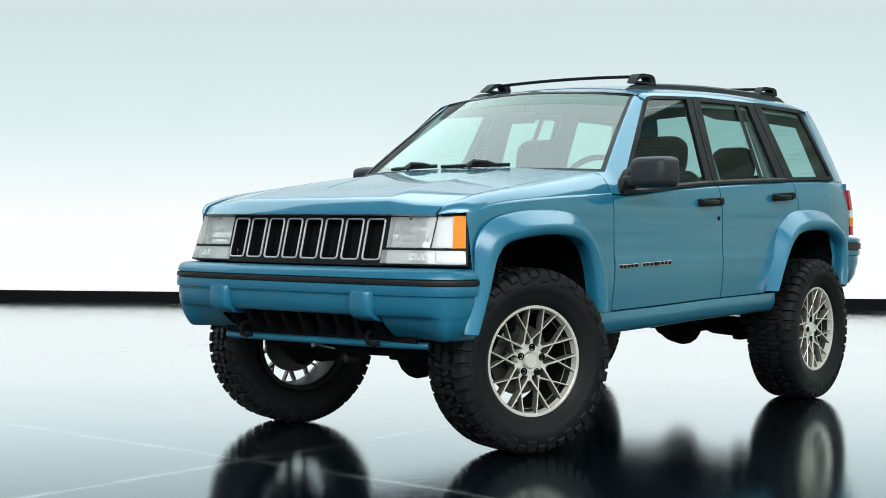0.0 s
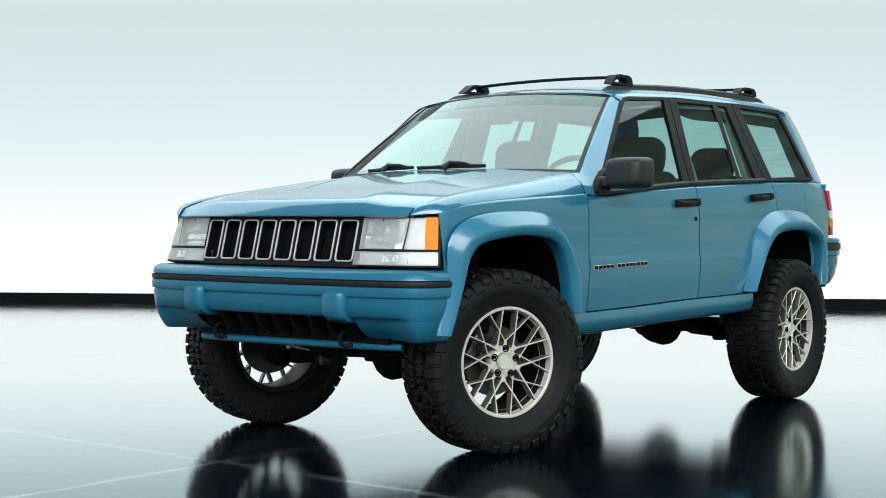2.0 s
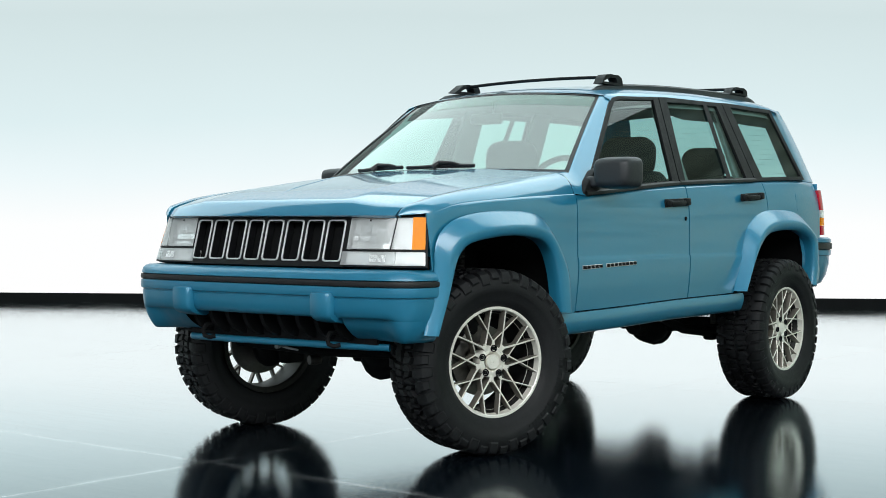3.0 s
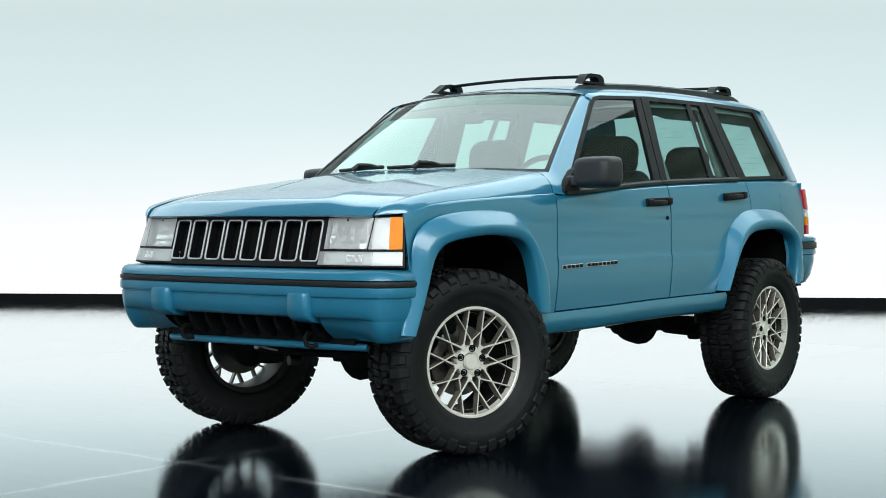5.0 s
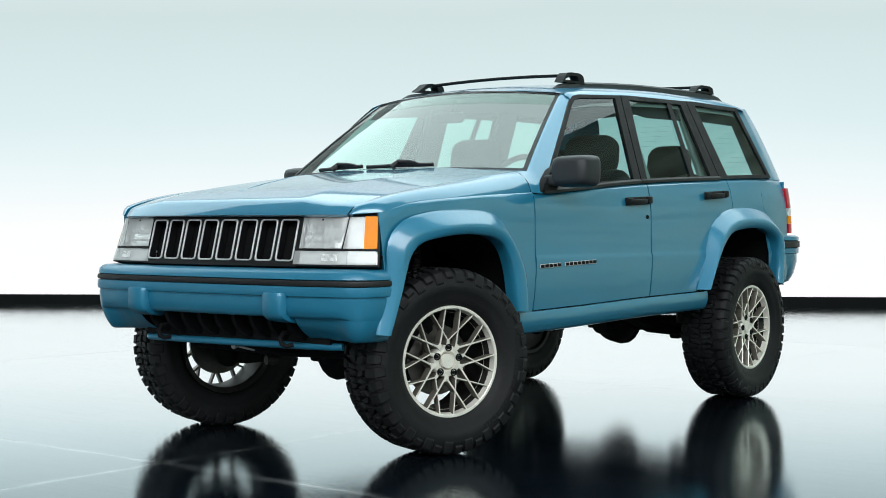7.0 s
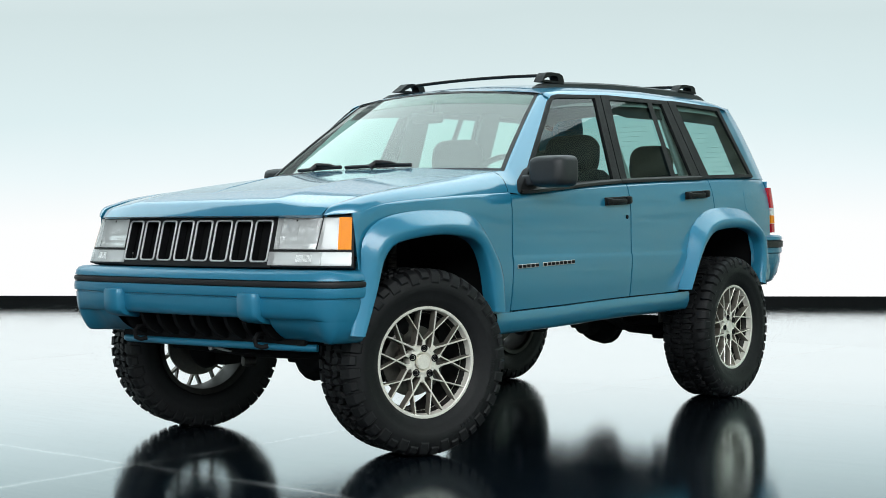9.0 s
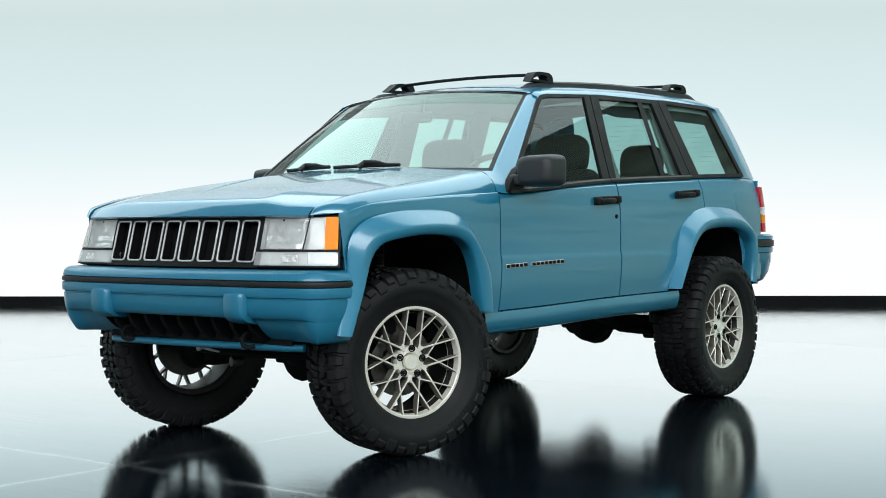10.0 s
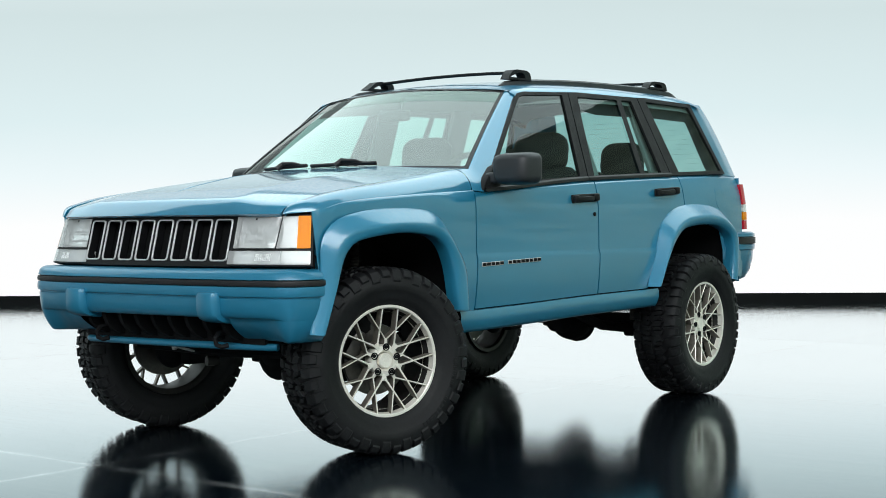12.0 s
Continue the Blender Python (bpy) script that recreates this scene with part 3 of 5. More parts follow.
# wheel wells: dark liners
def liner_mesh(line, depth):
    bm = bmesh.new()
    add_grid(bm, [[Vector((side_x(y, 0.9) - d, y, z)) for y, z in line] for d in (0.0, depth)])
    back = [bm.verts.new((side_x(y, 0.9) - depth, y, z)) for y, z in line]
    bm.faces.new(back)
    return bm


both("front_wheel_well", liner_mesh([(y, z + 0.02) for y, z in FRONT_ARCH], 0.42), UNDER)
both("rear_wheel_well", liner_mesh([(y, z + 0.02) for y, z in REAR_ARCH], 0.42), UNDER)


# bonnet
def bonnet_mesh():
    """A steep rounded nose, then a long slope with two creases that run back and a little inward."""
    bm, rows = bmesh.new(), []
    runs = [0.0, 0.002, 0.004, 0.012, 0.020, 0.028, 0.034, 0.038, 0.042, 0.046, 0.050, 0.055, 0.060, 0.068, 0.080, 0.10, 0.13] + [0.13 + 1.111 * k / 24 for k in range(1, 25)]
    for d in runs:
        row = []
        for k in range(-40, 41):
            u = k / 40
            y = -1.826 + d
            half = bonnet_x(y)
            x = half * u
            lead = 0.035 * (1 - u * u) * ease((-0.9 - y) / 0.9)
            trail = 0.165 * (1 - u * u) * ease((y + 1.45) / 0.86)
            bow = lead + trail
            edge = hood_line(y - trail)
            crease = 0.445 - 0.15 * max(0.0, min(1.0, (y + 1.75) / 1.0))
            fall = (half - abs(x)) / (half - crease)
            flat = 0.5 * (fall + 1 - ((fall - 1) ** 2 + 0.0002) ** 0.5)      # a level middle, then a fall from the crease
            top = edge + 0.030 * flat + 0.004 * (1 - u * u)
            z = 1.027 + (top - 1.027) * rounded_nose(d)
            corner = 0.03 * max(0.0, (abs(u) - 0.86) / 0.14) ** 2 * max(0.0, 1 - d / 0.2)
            row.append(Vector((x, y - bow + corner, z)))
        rows.append(row)
    add_grid(bm, rows)
    thicken(bm, 0.02)
    return bm


bm = bonnet_mesh()
bonnet_tree = BVHTree.FromBMesh(bm)
bonnet = part("bonnet", bm, PAINT, car, "", 60)
# a thin tube in place of a dark reflected line, placed to fit the view
line = []
for k in range(25):
    y = -1.705 + 0.84 * k / 24
    x = curve(y, [(-1.72, -0.045), (-1.385, -0.187), (-1.10, -0.312), (-0.85, -0.425)])
    line.append(bonnet_tree.ray_cast(Vector((x, y, 2.0)), Vector((0, 0, -1)))[0])
bm = bmesh.new()
add_tube(bm, line, [0.0004 + 0.0017 * min(1.0, k / 4) for k in range(25)], 8)
part("bonnet_crease", bm, PAINT, bonnet)


# ---- greenhouse ----
def ws_base(u):
    return Vector((0.757 * u, -0.610 - 0.125 * (1 - u * u), 1.240 + 0.014 * (1 - u * u)))


def ws_top(u):
    return Vector((0.592 * u, -0.080 - 0.085 * (1 - u * u), 1.648 + 0.032 * (1 - u * u)))


def ws_point(u, v, out=0.0):
    a, b = ws_base(u), ws_top(u)
    p = a + (b - a) * v
    return p + Vector((0, -0.60, 0.80)) * (0.018 * 4 * v * (1 - v) * 0.5 + out)


def windscreen(u0, u1, v0, v1, out=0.0, n=20, m=8):
    bm = bmesh.new()
    add_grid(bm, [[ws_point(u0 + (u1 - u0) * i / n, v0 + (v1 - v0) * k / m, out) for i in range(n + 1)] for k in range(m + 1)])
    return bm


shield = part("windscreen", windscreen(-0.985, 0.985, 0.0, 0.985), SHIELD, car, "clear tinted windscreen")
# dark printed border and rubber round the windscreen
for spans in ((-1.0, 1.0, -0.03, 0.02), (-1.0, 1.0, 0.978, 1.0), (-1.0, -0.982, 0.02, 0.978), (0.975, 1.0, 0.02, 0.978)):
    far = spans[1] < 0
    bm = windscreen(*spans, out=0.005 if far else 0.003, n=20 if spans[1] - spans[0] > 1 else 2)
    thicken(bm, 0.008)
    part("windscreen_border", bm, HOUSING if far else TRIM, shield)


part("shade_band", windscreen(-0.98, 0.98, 0.83, 0.978, 0.0015), BAND, shield, "grey shade band along the top")
ROOF_EDGE = [(-0.146, 1.650), (0.076, 1.678), (0.495, 1.707), (1.014, 1.724), (1.571, 1.727), (1.807, 1.714), (1.901, 1.689)]
WINDOW_TOP = [(-0.116, 1.605), (-0.052, 1.624), (0.359, 1.666), (0.505, 1.675), (0.903, 1.682), (1.067, 1.686), (1.220, 1.693), (1.783, 1.687), (1.909, 1.650)]


def roof_mesh():
    bm, rows = bmesh.new(), []
    for i in range(33):
        y = -0.090 + (1.890 + 0.090) * i / 32
        e, w = curve(y, ROOF_EDGE), curve(y, WINDOW_TOP)
        wx = glass_x(w)
        ex = min(wx - 0.035, 0.625)
        c = 0.62 + 0.38 * min(1.0, i / 7)
        half = [(wx + 0.002, w), (wx - 0.006, w + (e - w) * 0.45), (ex + 0.012, e - 0.010), (ex - 0.012, e + 0.002), (ex - 0.05, e + 0.010), (0.42, e + 0.036 * c), (0.2, e + 0.050 * c), (0.0, e + 0.055 * c)]
        row = []
        for x, z in half[:-1]:
            row.append((x, z))
        row = row + [half[-1]] + [(-x, z) for x, z in reversed(half[:-1])]
        pts = []
        for x, z in row:
            u = x / 0.6
            lead = -0.075 * max(0.0, 1 - u * u) * max(0.0, 1 - i / 8)
            dip = (0.009 + 0.004 * min(1.0, abs(x) / 0.55)) * max(0.0, 1 - i / 4) ** 2 if abs(x) < ex else 0.0
            pts.append(Vector((x, y + lead, z - dip)))
        rows.append(pts)
    # the leading edge folds down to the windscreen
    lip = []
    for p in rows[0]:
        u = max(-1.0, min(1.0, p.x / 0.600))
        lip.append(ws_top(u) + Vector((p.x - 0.592 * u, -0.004, 0.002)) if abs(p.x) < 0.62 else p + Vector((0, -0.012, -0.012)))
    add_grid(bm, [lip] + rows)
    return bm


part("roof", roof_mesh(), PAINT, car, "", 40)


# pillars at the windscreen
def a_pillar_mesh():
    bm, rows = bmesh.new(), []
    # it begins on the fender's section
    y = -0.690
    a, g = flank(y, curve(y, FENDER)) + Vector((-0.013, 0, 0.005)), Vector((bonnet_x(y) + 0.006, y, hood_line(y)))
    rows.append([shoulder(a, g, 1 - u) for u in (0.0, 0.05, 0.25, 0.5, 0.75, 1.0)])
    for k in range(13):
        v = k / 12
        a = ws_point(1.0, v, 0.004)
        b = Vector((glass_x(1.130 + 0.482 * v), -0.632 + 0.537 * v, 1.130 + 0.482 * v))
        row = []
        for u, bulge in ((0.0, -0.012), (0.05, 0.0), (0.25, 0.004), (0.5, 0.006), (0.75, 0.005), (1.0, 0.0)):
            p = a + (b - a) * u
            row.append(p + Vector((0.75, -0.45, 0.35)) * bulge)
        rows.append(row)
    add_grid(bm, rows)
    return bm


both("windscreen_pillar", a_pillar_mesh(), PAINT, "", 50)


# rear pillars, folded round the tail
def d_pillar_mesh():
    bm, rows = bmesh.new(), []
    for k in range(13):
        v = k / 12
        z = 1.262 + (1.695 - 1.262) * v
        front = 1.895 + (1.765 - 1.895) * v
        back = curve(z, [(1.20, 2.152), (1.293, 2.138), (1.466, 2.094), (1.62, 2.025), (1.70, 1.962)])
        row = [flank(front, z, 0.0), flank(front + (back - front) * 0.45, z, 0.002), flank(front + (back - front) * 0.85, z, -0.001)]
        p = flank(back, z, -0.012)
        row += [p, p + Vector((-0.02, 0.006, 0)), p + Vector((-0.12, 0.022, 0))]
        rows.append(row)
    add_grid(bm, rows)
    return bm


both("rear_pillar", d_pillar_mesh(), PAINT, "", 50)


# side windows
def pane_at(poly, out):
    bm = bmesh.new()
    bm.faces.new([bm.verts.new((glass_x(z) + out, y, z)) for y, z in poly])
    return bm


def ring(outer, inner, out, depth):
    bm, n = bmesh.new(), len(outer)
    o = [bm.verts.new((glass_x(z) + out, y, z)) for y, z in outer]
    q = [bm.verts.new((glass_x(z) + out, y, z)) for y, z in inner]
    for i in range(n):
        bm.faces.new((o[i], o[(i + 1) % n], q[(i + 1) % n], q[i]))
    thicken(bm, depth)
    return bm


FD_OUT = [(-0.631, 1.137), (-0.121, 1.603), (-0.078, 1.633), (-0.012, 1.646), (0.359, 1.668), (0.408, 1.671), (0.314, 1.203), (0.237, 1.197)]
FD_IN = [(-0.555, 1.172), (-0.099, 1.591), (-0.060, 1.619), (-0.000, 1.630), (0.340, 1.652), (0.347, 1.653), (0.249, 1.222), (0.229, 1.220)]
RD_OUT = [(0.322, 1.204), (0.416, 1.672), (0.505, 1.677), (0.913, 1.684), (1.134, 1.689), (1.211, 1.247), (0.929, 1.233)]
RD_IN = [(0.387, 1.227), (0.491, 1.651), (0.522, 1.653), (0.911, 1.663), (1.060, 1.665), (1.113, 1.261), (0.931, 1.255)]
QW_OUT = [(1.218, 1.248), (1.142, 1.689), (1.211, 1.693), (1.762, 1.690), (1.888, 1.272), (1.310, 1.250)]
QW_IN = [(1.317, 1.270), (1.227, 1.670), (1.247, 1.672), (1.728, 1.668), (1.848, 1.290), (1.340, 1.270)]
sub_both("door_window_frame", ring(FD_OUT, FD_IN, 0.003, 0.02), BLACK, front_doors, "satin black window frame")
sub_both("window_pane", pane_at(FD_IN, -0.006), GLASS, front_doors, "tinted side glass")
sub_both("door_window_frame", ring(RD_OUT, RD_IN, 0.003, 0.02), BLACK, rear_doors, "satin black window frame")
sub_both("window_pane", pane_at(RD_IN, -0.006), GLASS, rear_doors, "tinted side glass")
sub_both("window_divider", pane_at([(0.872, 1.245), (0.900, 1.667), (0.950, 1.669), (0.925, 1.247)], 0.002), BLACK, rear_doors)
sub_both("window_frame", ring(QW_OUT, QW_IN, 0.003, 0.02), BLACK, quarters, "black frame of the fixed rear window")
sub_both("window_pane", pane_at(QW_IN, -0.004), GLASS, quarters, "tinted fixed side glass")

# fuel flap on the rear quarter
def flap_mesh():
    bm, rows = bmesh.new(), []
    for r, out in ((1.0, -0.004), (1.0, 0.0004), (0.9, 0.0005), (0.6, 0.0005), (0.3, 0.0005), (0.02, 0.0005)):
        ring_points = []
        for k in range(32):
            c, q = math.cos(2 * math.pi * k / 32), math.sin(2 * math.pi * k / 32)
            ring_points.append(flank(1.765 + 0.074 * r * math.copysign(abs(c) ** 0.7, c), 1.130 + 0.072 * r * math.copysign(abs(q) ** 0.7, q), out))
        rows.append(ring_points)
    add_grid(bm, rows, True)
    return bm


part("fuel_flap", flap_mesh(), PAINT, quarters[0], "blue fuel flap", 40)

# tail of the body
bm = bmesh.new()
add_grid(bm, [[Vector((x, 2.09 + 0.05 * (1 - (x / 0.8) ** 2), z)) for x in (-0.8, -0.5, 0, 0.5, 0.8)] for z in (0.62, 0.9, 1.25)])
part("tailgate", bm, PAINT, car)
bm = bmesh.new()
add_grid(bm, [[Vector((x * (1 - 0.16 * k), 2.14 - 0.22 * k, 1.27 + 0.42 * k)) for x in (-0.74, -0.4, 0, 0.4, 0.74)] for k in (0, 0.5, 1)])
rear_window = part("rear_window", bm, GLASS, car, "tinted rear window")
for k in range(11):
    v = 0.12 + 0.07 * k
    bm = bmesh.new()
    add_tube(bm, [(x * (1 - 0.16 * v), 2.134 - 0.22 * v, 1.27 + 0.42 * v) for x in (-0.68, -0.34, 0, 0.34, 0.68)], 0.0005, 4)
    part("heater_line", bm, LINER, rear_window)

# under the body
bm = bmesh.new()
add_box(bm, pose(0, 0.1, 0.56), (1.50, 3.7, 0.10), 0.02)
part("underbody", bm, UNDER, car)

# ---- front end ----
FRONT = Matrix.Translation((0, -0.033, 0.817)) @ Matrix.Diagonal((1.02, 1, 1.045, 1)) @ Matrix.Translation((0, 0, -0.796))


LOW = FRONT @ Matrix.Translation((-0.010, 0, -0.0125)) @ Matrix.Diagonal((1.012, 1, 1, 1))     # bumper lowered, widened and shifted sideways to fit the camera's view


def front_part(name, bm, mat, parent, label="", smooth=35, to=FRONT):
    """A part of the front end, scaled and moved to fit the camera's view."""
    bmesh.ops.transform(bm, matrix=to, verts=bm.verts)
    return part(name, bm, mat, parent, label, smooth)


def bumper_y(x):
    return curve(abs(x), [(0, -1.905), (0.42, -1.897), (0.58, -1.884), (0.66, -1.868), (0.72, -1.856), (0.77, -1.834), (0.803, -1.798), (0.820, -1.735), (0.828, -1.62)])


BX = [0.0, 0.15, 0.3, 0.42, 0.50, 0.56, 0.61, 0.65, 0.69, 0.72, 0.745, 0.77, 0.787, 0.80, 0.810, 0.818, 0.8225, 0.8255, 0.8272]
BX = [-x for x in reversed(BX[1:])] + BX


def bumper_band(profile, xs):
    """A band of the bumper: a profile of (outward, height) run along its plan."""
    bm, rows = bmesh.new(), []
    for x in xs:
        e = 0.02
        n = Vector(((bumper_y(x + e) - bumper_y(x - e)) / (2 * e), -1, 0)).normalized()
        line = profile(abs(x)) if callable(profile) else profile
        rows.append([Vector((x, bumper_y(x), z)) + n * o for o, z in line])
    add_grid(bm, rows)
    return bm


def merge(x):
    """Towards the corner the lower edge fades and the faces run into one."""
    t = max(0.0, min(1.0, (x - 0.66) / 0.11))
    return t * t * (3 - 2 * t)


def main_band(x):
    b = merge(x)
    low = [(-0.006, 0.652, -0.006, 0.652), (-0.010, 0.630, -0.008, 0.635), (-0.018, 0.612, -0.011, 0.618), (-0.030, 0.603, -0.014, 0.604), (-0.060, 0.601, -0.018, 0.596), (-0.12, 0.602, -0.05, 0.592)]
    return [(-0.14, 0.797), (-0.07, 0.797), (-0.035, 0.795), (-0.018, 0.789), (-0.006, 0.778), (0.0, 0.756), (-0.010, 0.753), (-0.010, 0.729), (0.002, 0.727), (0.004, 0.716), (0.004, 0.698), (0.002, 0.690), (-0.008, 0.687), (-0.008, 0.682), (-0.005, 0.679)] + [(o + (q - o) * b, z + (w - z) * b) for o, z, q, w in low]


bumper = front_part("front_bumper", bumper_band(main_band, BX), SATIN, car, "", 40, LOW)
front_part("rubber_strip", bumper_band([(-0.012, 0.753), (0.002, 0.751), (0.005, 0.741), (0.002, 0.731), (-0.012, 0.729)], [x for x in BX if abs(x) < 0.8265]), TRIM, bumper, "black rubber rub strip", 40, LOW)
# lower corners of the bumper, tucked under
CORNER = [0.475, 0.49, 0.51, 0.54, 0.57, 0.60, 0.63, 0.66, 0.69, 0.72, 0.745, 0.77, 0.787, 0.80, 0.810, 0.818, 0.8225, 0.8255, 0.8272]
for sign in (1, -1):
    bm, rows = bmesh.new(), []
    for x in CORNER:
        e = 0.02
        n = Vector(((bumper_y(x + e) - bumper_y(x - e)) / (2 * e), -1, 0)).normalized()
        low = 0.508
        start = -0.045 + 0.029 * merge(x)
        row = []
        for o, k in ((0.0, 0.0), (-0.006, 0.13), (-0.020, 0.32), (-0.042, 0.53), (-0.070, 0.73), (-0.100, 0.89), (-0.130, 0.98), (-0.155, 1.0), (-0.24, 1.0)):
            p = Vector((x, bumper_y(x), 0.604 + (low - 0.604) * k)) + n * (start + o * (1 - 0.6 * ease((x - 0.54) / 0.27)))
            row.append(Vector((p.x * sign, p.y, p.z)))
        rows.append(row)
    add_grid(bm, rows)
    front_part("bumper_corner", bm, SATIN, bumper, "", 60, LOW)
# overriders
for sign in (1, -1):
    bm = bmesh.new()
    rows = []
    for z, half, out, back in ((0.706, 0.040, 0.018, 0.0), (0.702, 0.050, 0.030, 0.0), (0.690, 0.053, 0.034, 0.0), (0.640, 0.053, 0.034, 0.0), (0.615, 0.053, 0.030, 0.0), (0.600, 0.052, 0.018, 0.012), (0.590, 0.051, -0.005, 0.035), (0.583, 0.050, -0.035, 0.065), (0.578, 0.048, -0.075, 0.11)):
        c, y = 0.412 * sign, -1.897
        rows.append([Vector((c - half, y + 0.01 + back, z + (0.02 if back else 0))), Vector((c - half, y - out + 0.012, z)), Vector((c - half + 0.012, y - out, z)), Vector((c + half - 0.012, y - out, z)), Vector((c + half, y - out + 0.012, z)), Vector((c + half, y + 0.01 + back, z + (0.02 if back else 0)))])
    vs = add_grid(bm, rows)
    bm.faces.new(vs[0])
    bm.faces.new(vs[-1][::-1])
    front_part("overrider", bm, SATIN, bumper, "", 50, LOW)
# dark intake under the bumper, with upright ribs
bm = bmesh.new()
add_box(bm, pose(0, -1.725, 0.545), (1.12, 0.02, 0.13))
intake = front_part("intake", bm, UNDER, bumper, "black intake under the bumper")
for k in range(9):
    bm, rows = bmesh.new(), []
    x = -0.42 + k * 0.105
    for dy, dz in ((-0.125, 0.602), (-0.120, 0.575), (-0.105, 0.545), (-0.075, 0.515), (-0.03, 0.495)):
        rows.append([Vector((x - 0.011, -1.725 + dy, dz)), Vector((x + 0.011, -1.725 + dy, dz)), Vector((x + 0.011, -1.715, dz)), Vector((x - 0.011, -1.715, dz))])
    add_grid(bm, rows, True)
    front_part("rib", bm, UNDER, intake)
bm = bmesh.new()
add_tube(bm, [(-0.585, -1.700, 0.462), (-0.56, -1.715, 0.462), (-0.3, -1.735, 0.464), (0, -1.74, 0.466), (0.3, -1.735, 0.468), (0.56, -1.715, 0.470), (0.60, -1.70, 0.470)], 0.0155, 10)
front_part("lower_bar", bm, SATIN, bumper, "blue bar under the bumper", 50)
for x in (-0.36, 0.385):
    bm = bmesh.new()
    add_tube(bm, [(x, -1.76, 0.53), (x, -1.83, 0.525), (x + 0.004, -1.852, 0.505), (x + 0.010, -1.850, 0.482), (x + 0.03, -1.838, 0.474), (x + 0.05, -1.82, 0.480)], 0.010, 8)
    front_part("tow_hook", bm, UNDER, bumper, "black tow hook")


def face_y(x, z):
    """The plane of lamps and grille, swept back at the corners and leaning back to its top."""
    return curve(abs(x), [(0, -1.826), (0.44, -1.806), (0.60, -1.791), (0.68, -1.768), (0.742, -1.742), (0.768, -1.723), (0.797, -1.692)]) + 0.27 * (z - 0.89)


def face_point(x, z, out=0.0):
    narrow = 1 - 0.25 * max(0.0, min(1.0, (abs(x) - 0.40) / 0.39)) ** 1.5 * (z - 0.89)
    return Vector((x * narrow, face_y(x, z) - out, z))


def face_patch(x0, x1, z0, z1, out, n=8, m=4, deep=0.012, wave=None, lean0=0.0, lean1=0.0):
    """A patch of the face; lean0 and lean1 slant its two upright edges."""
    bm = bmesh.new()
    if wave:
        inside = wave

        def wave(i, k):
            return inside(i, k) if 0 < i < n and 0 < k < m else 0.0

    rows = []
    for k in range(m + 1):
        z = z0 + (z1 - z0) * k / m
        a, b = x0 + lean0 * (z - 0.925), x1 + lean1 * (z - 0.925)
        rows.append([face_point(a + (b - a) * i / n, z, out + (wave(i, k) if wave else 0)) for i in range(n + 1)])
    add_grid(bm, rows)
    if deep:
        thicken(bm, deep)
    return bm


# black surround behind lamps and grille
bm = face_patch(-0.765, 0.765, 0.775, 0.985, -0.080, 40, 2, 0.0)
front_part("front_panel", bm, UNDER, car, "black panel behind the lamps")

# grille: a black plate with eight silver-rimmed openings
grille = front_part("grille", face_patch(-0.462, 0.462, 0.978, 0.994, 0.004, 20, 1, 0.04), BLACK, car, "black grille with eight silver-rimmed slots")
front_part("grille_bar", face_patch(-0.462, 0.462, 0.792, 0.814, 0.006, 20, 1, 0.04), BLACK, grille)
front_part("grille_back", face_patch(-0.470, 0.470, 0.786, 0.996, -0.046, 20, 2, 0.004), UNDER, grille)
SLOTS = [-0.4030 + 0.1134 * k for k in range(8)]
for x0, x1 in zip([-0.462] + [s + 0.045 for s in SLOTS], [s - 0.045 for s in SLOTS] + [0.462]):
    front_part("grille_bar", face_patch(x0, x1, 0.814, 0.978, 0.002, 1, 2, 0.04), BLACK, grille)
for s in SLOTS:
    bm, n = bmesh.new(), 24

    def rounded(half_w, half_h, r, out):
        pts = []
        for cx, cz, a0 in ((1, 1, 0), (-1, 1, 90), (-1, -1, 180), (1, -1, 270)):
            for j in range(6):
                a = radians(a0 + 90 * j / 5)
                pts.append(face_point(s + cx * (half_w - r) + r * math.cos(a), 0.896 + cz * (half_h - r) + r * math.sin(a), out))
        return pts

    add_grid(bm, [rounded(0.0485, 0.0850, 0.016, 0.0), rounded(0.0480, 0.0845, 0.016, 0.006), rounded(0.0465, 0.0830, 0.015, 0.0075), rounded(0.0425, 0.0790, 0.012, 0.0072), rounded(0.0415, 0.0780, 0.0115, 0.0055), rounded(0.0412, 0.0778, 0.011, 0.001)], True)
    front_part("slot_rim", bm, SILVER, grille, "satin silver slot rim", 60)

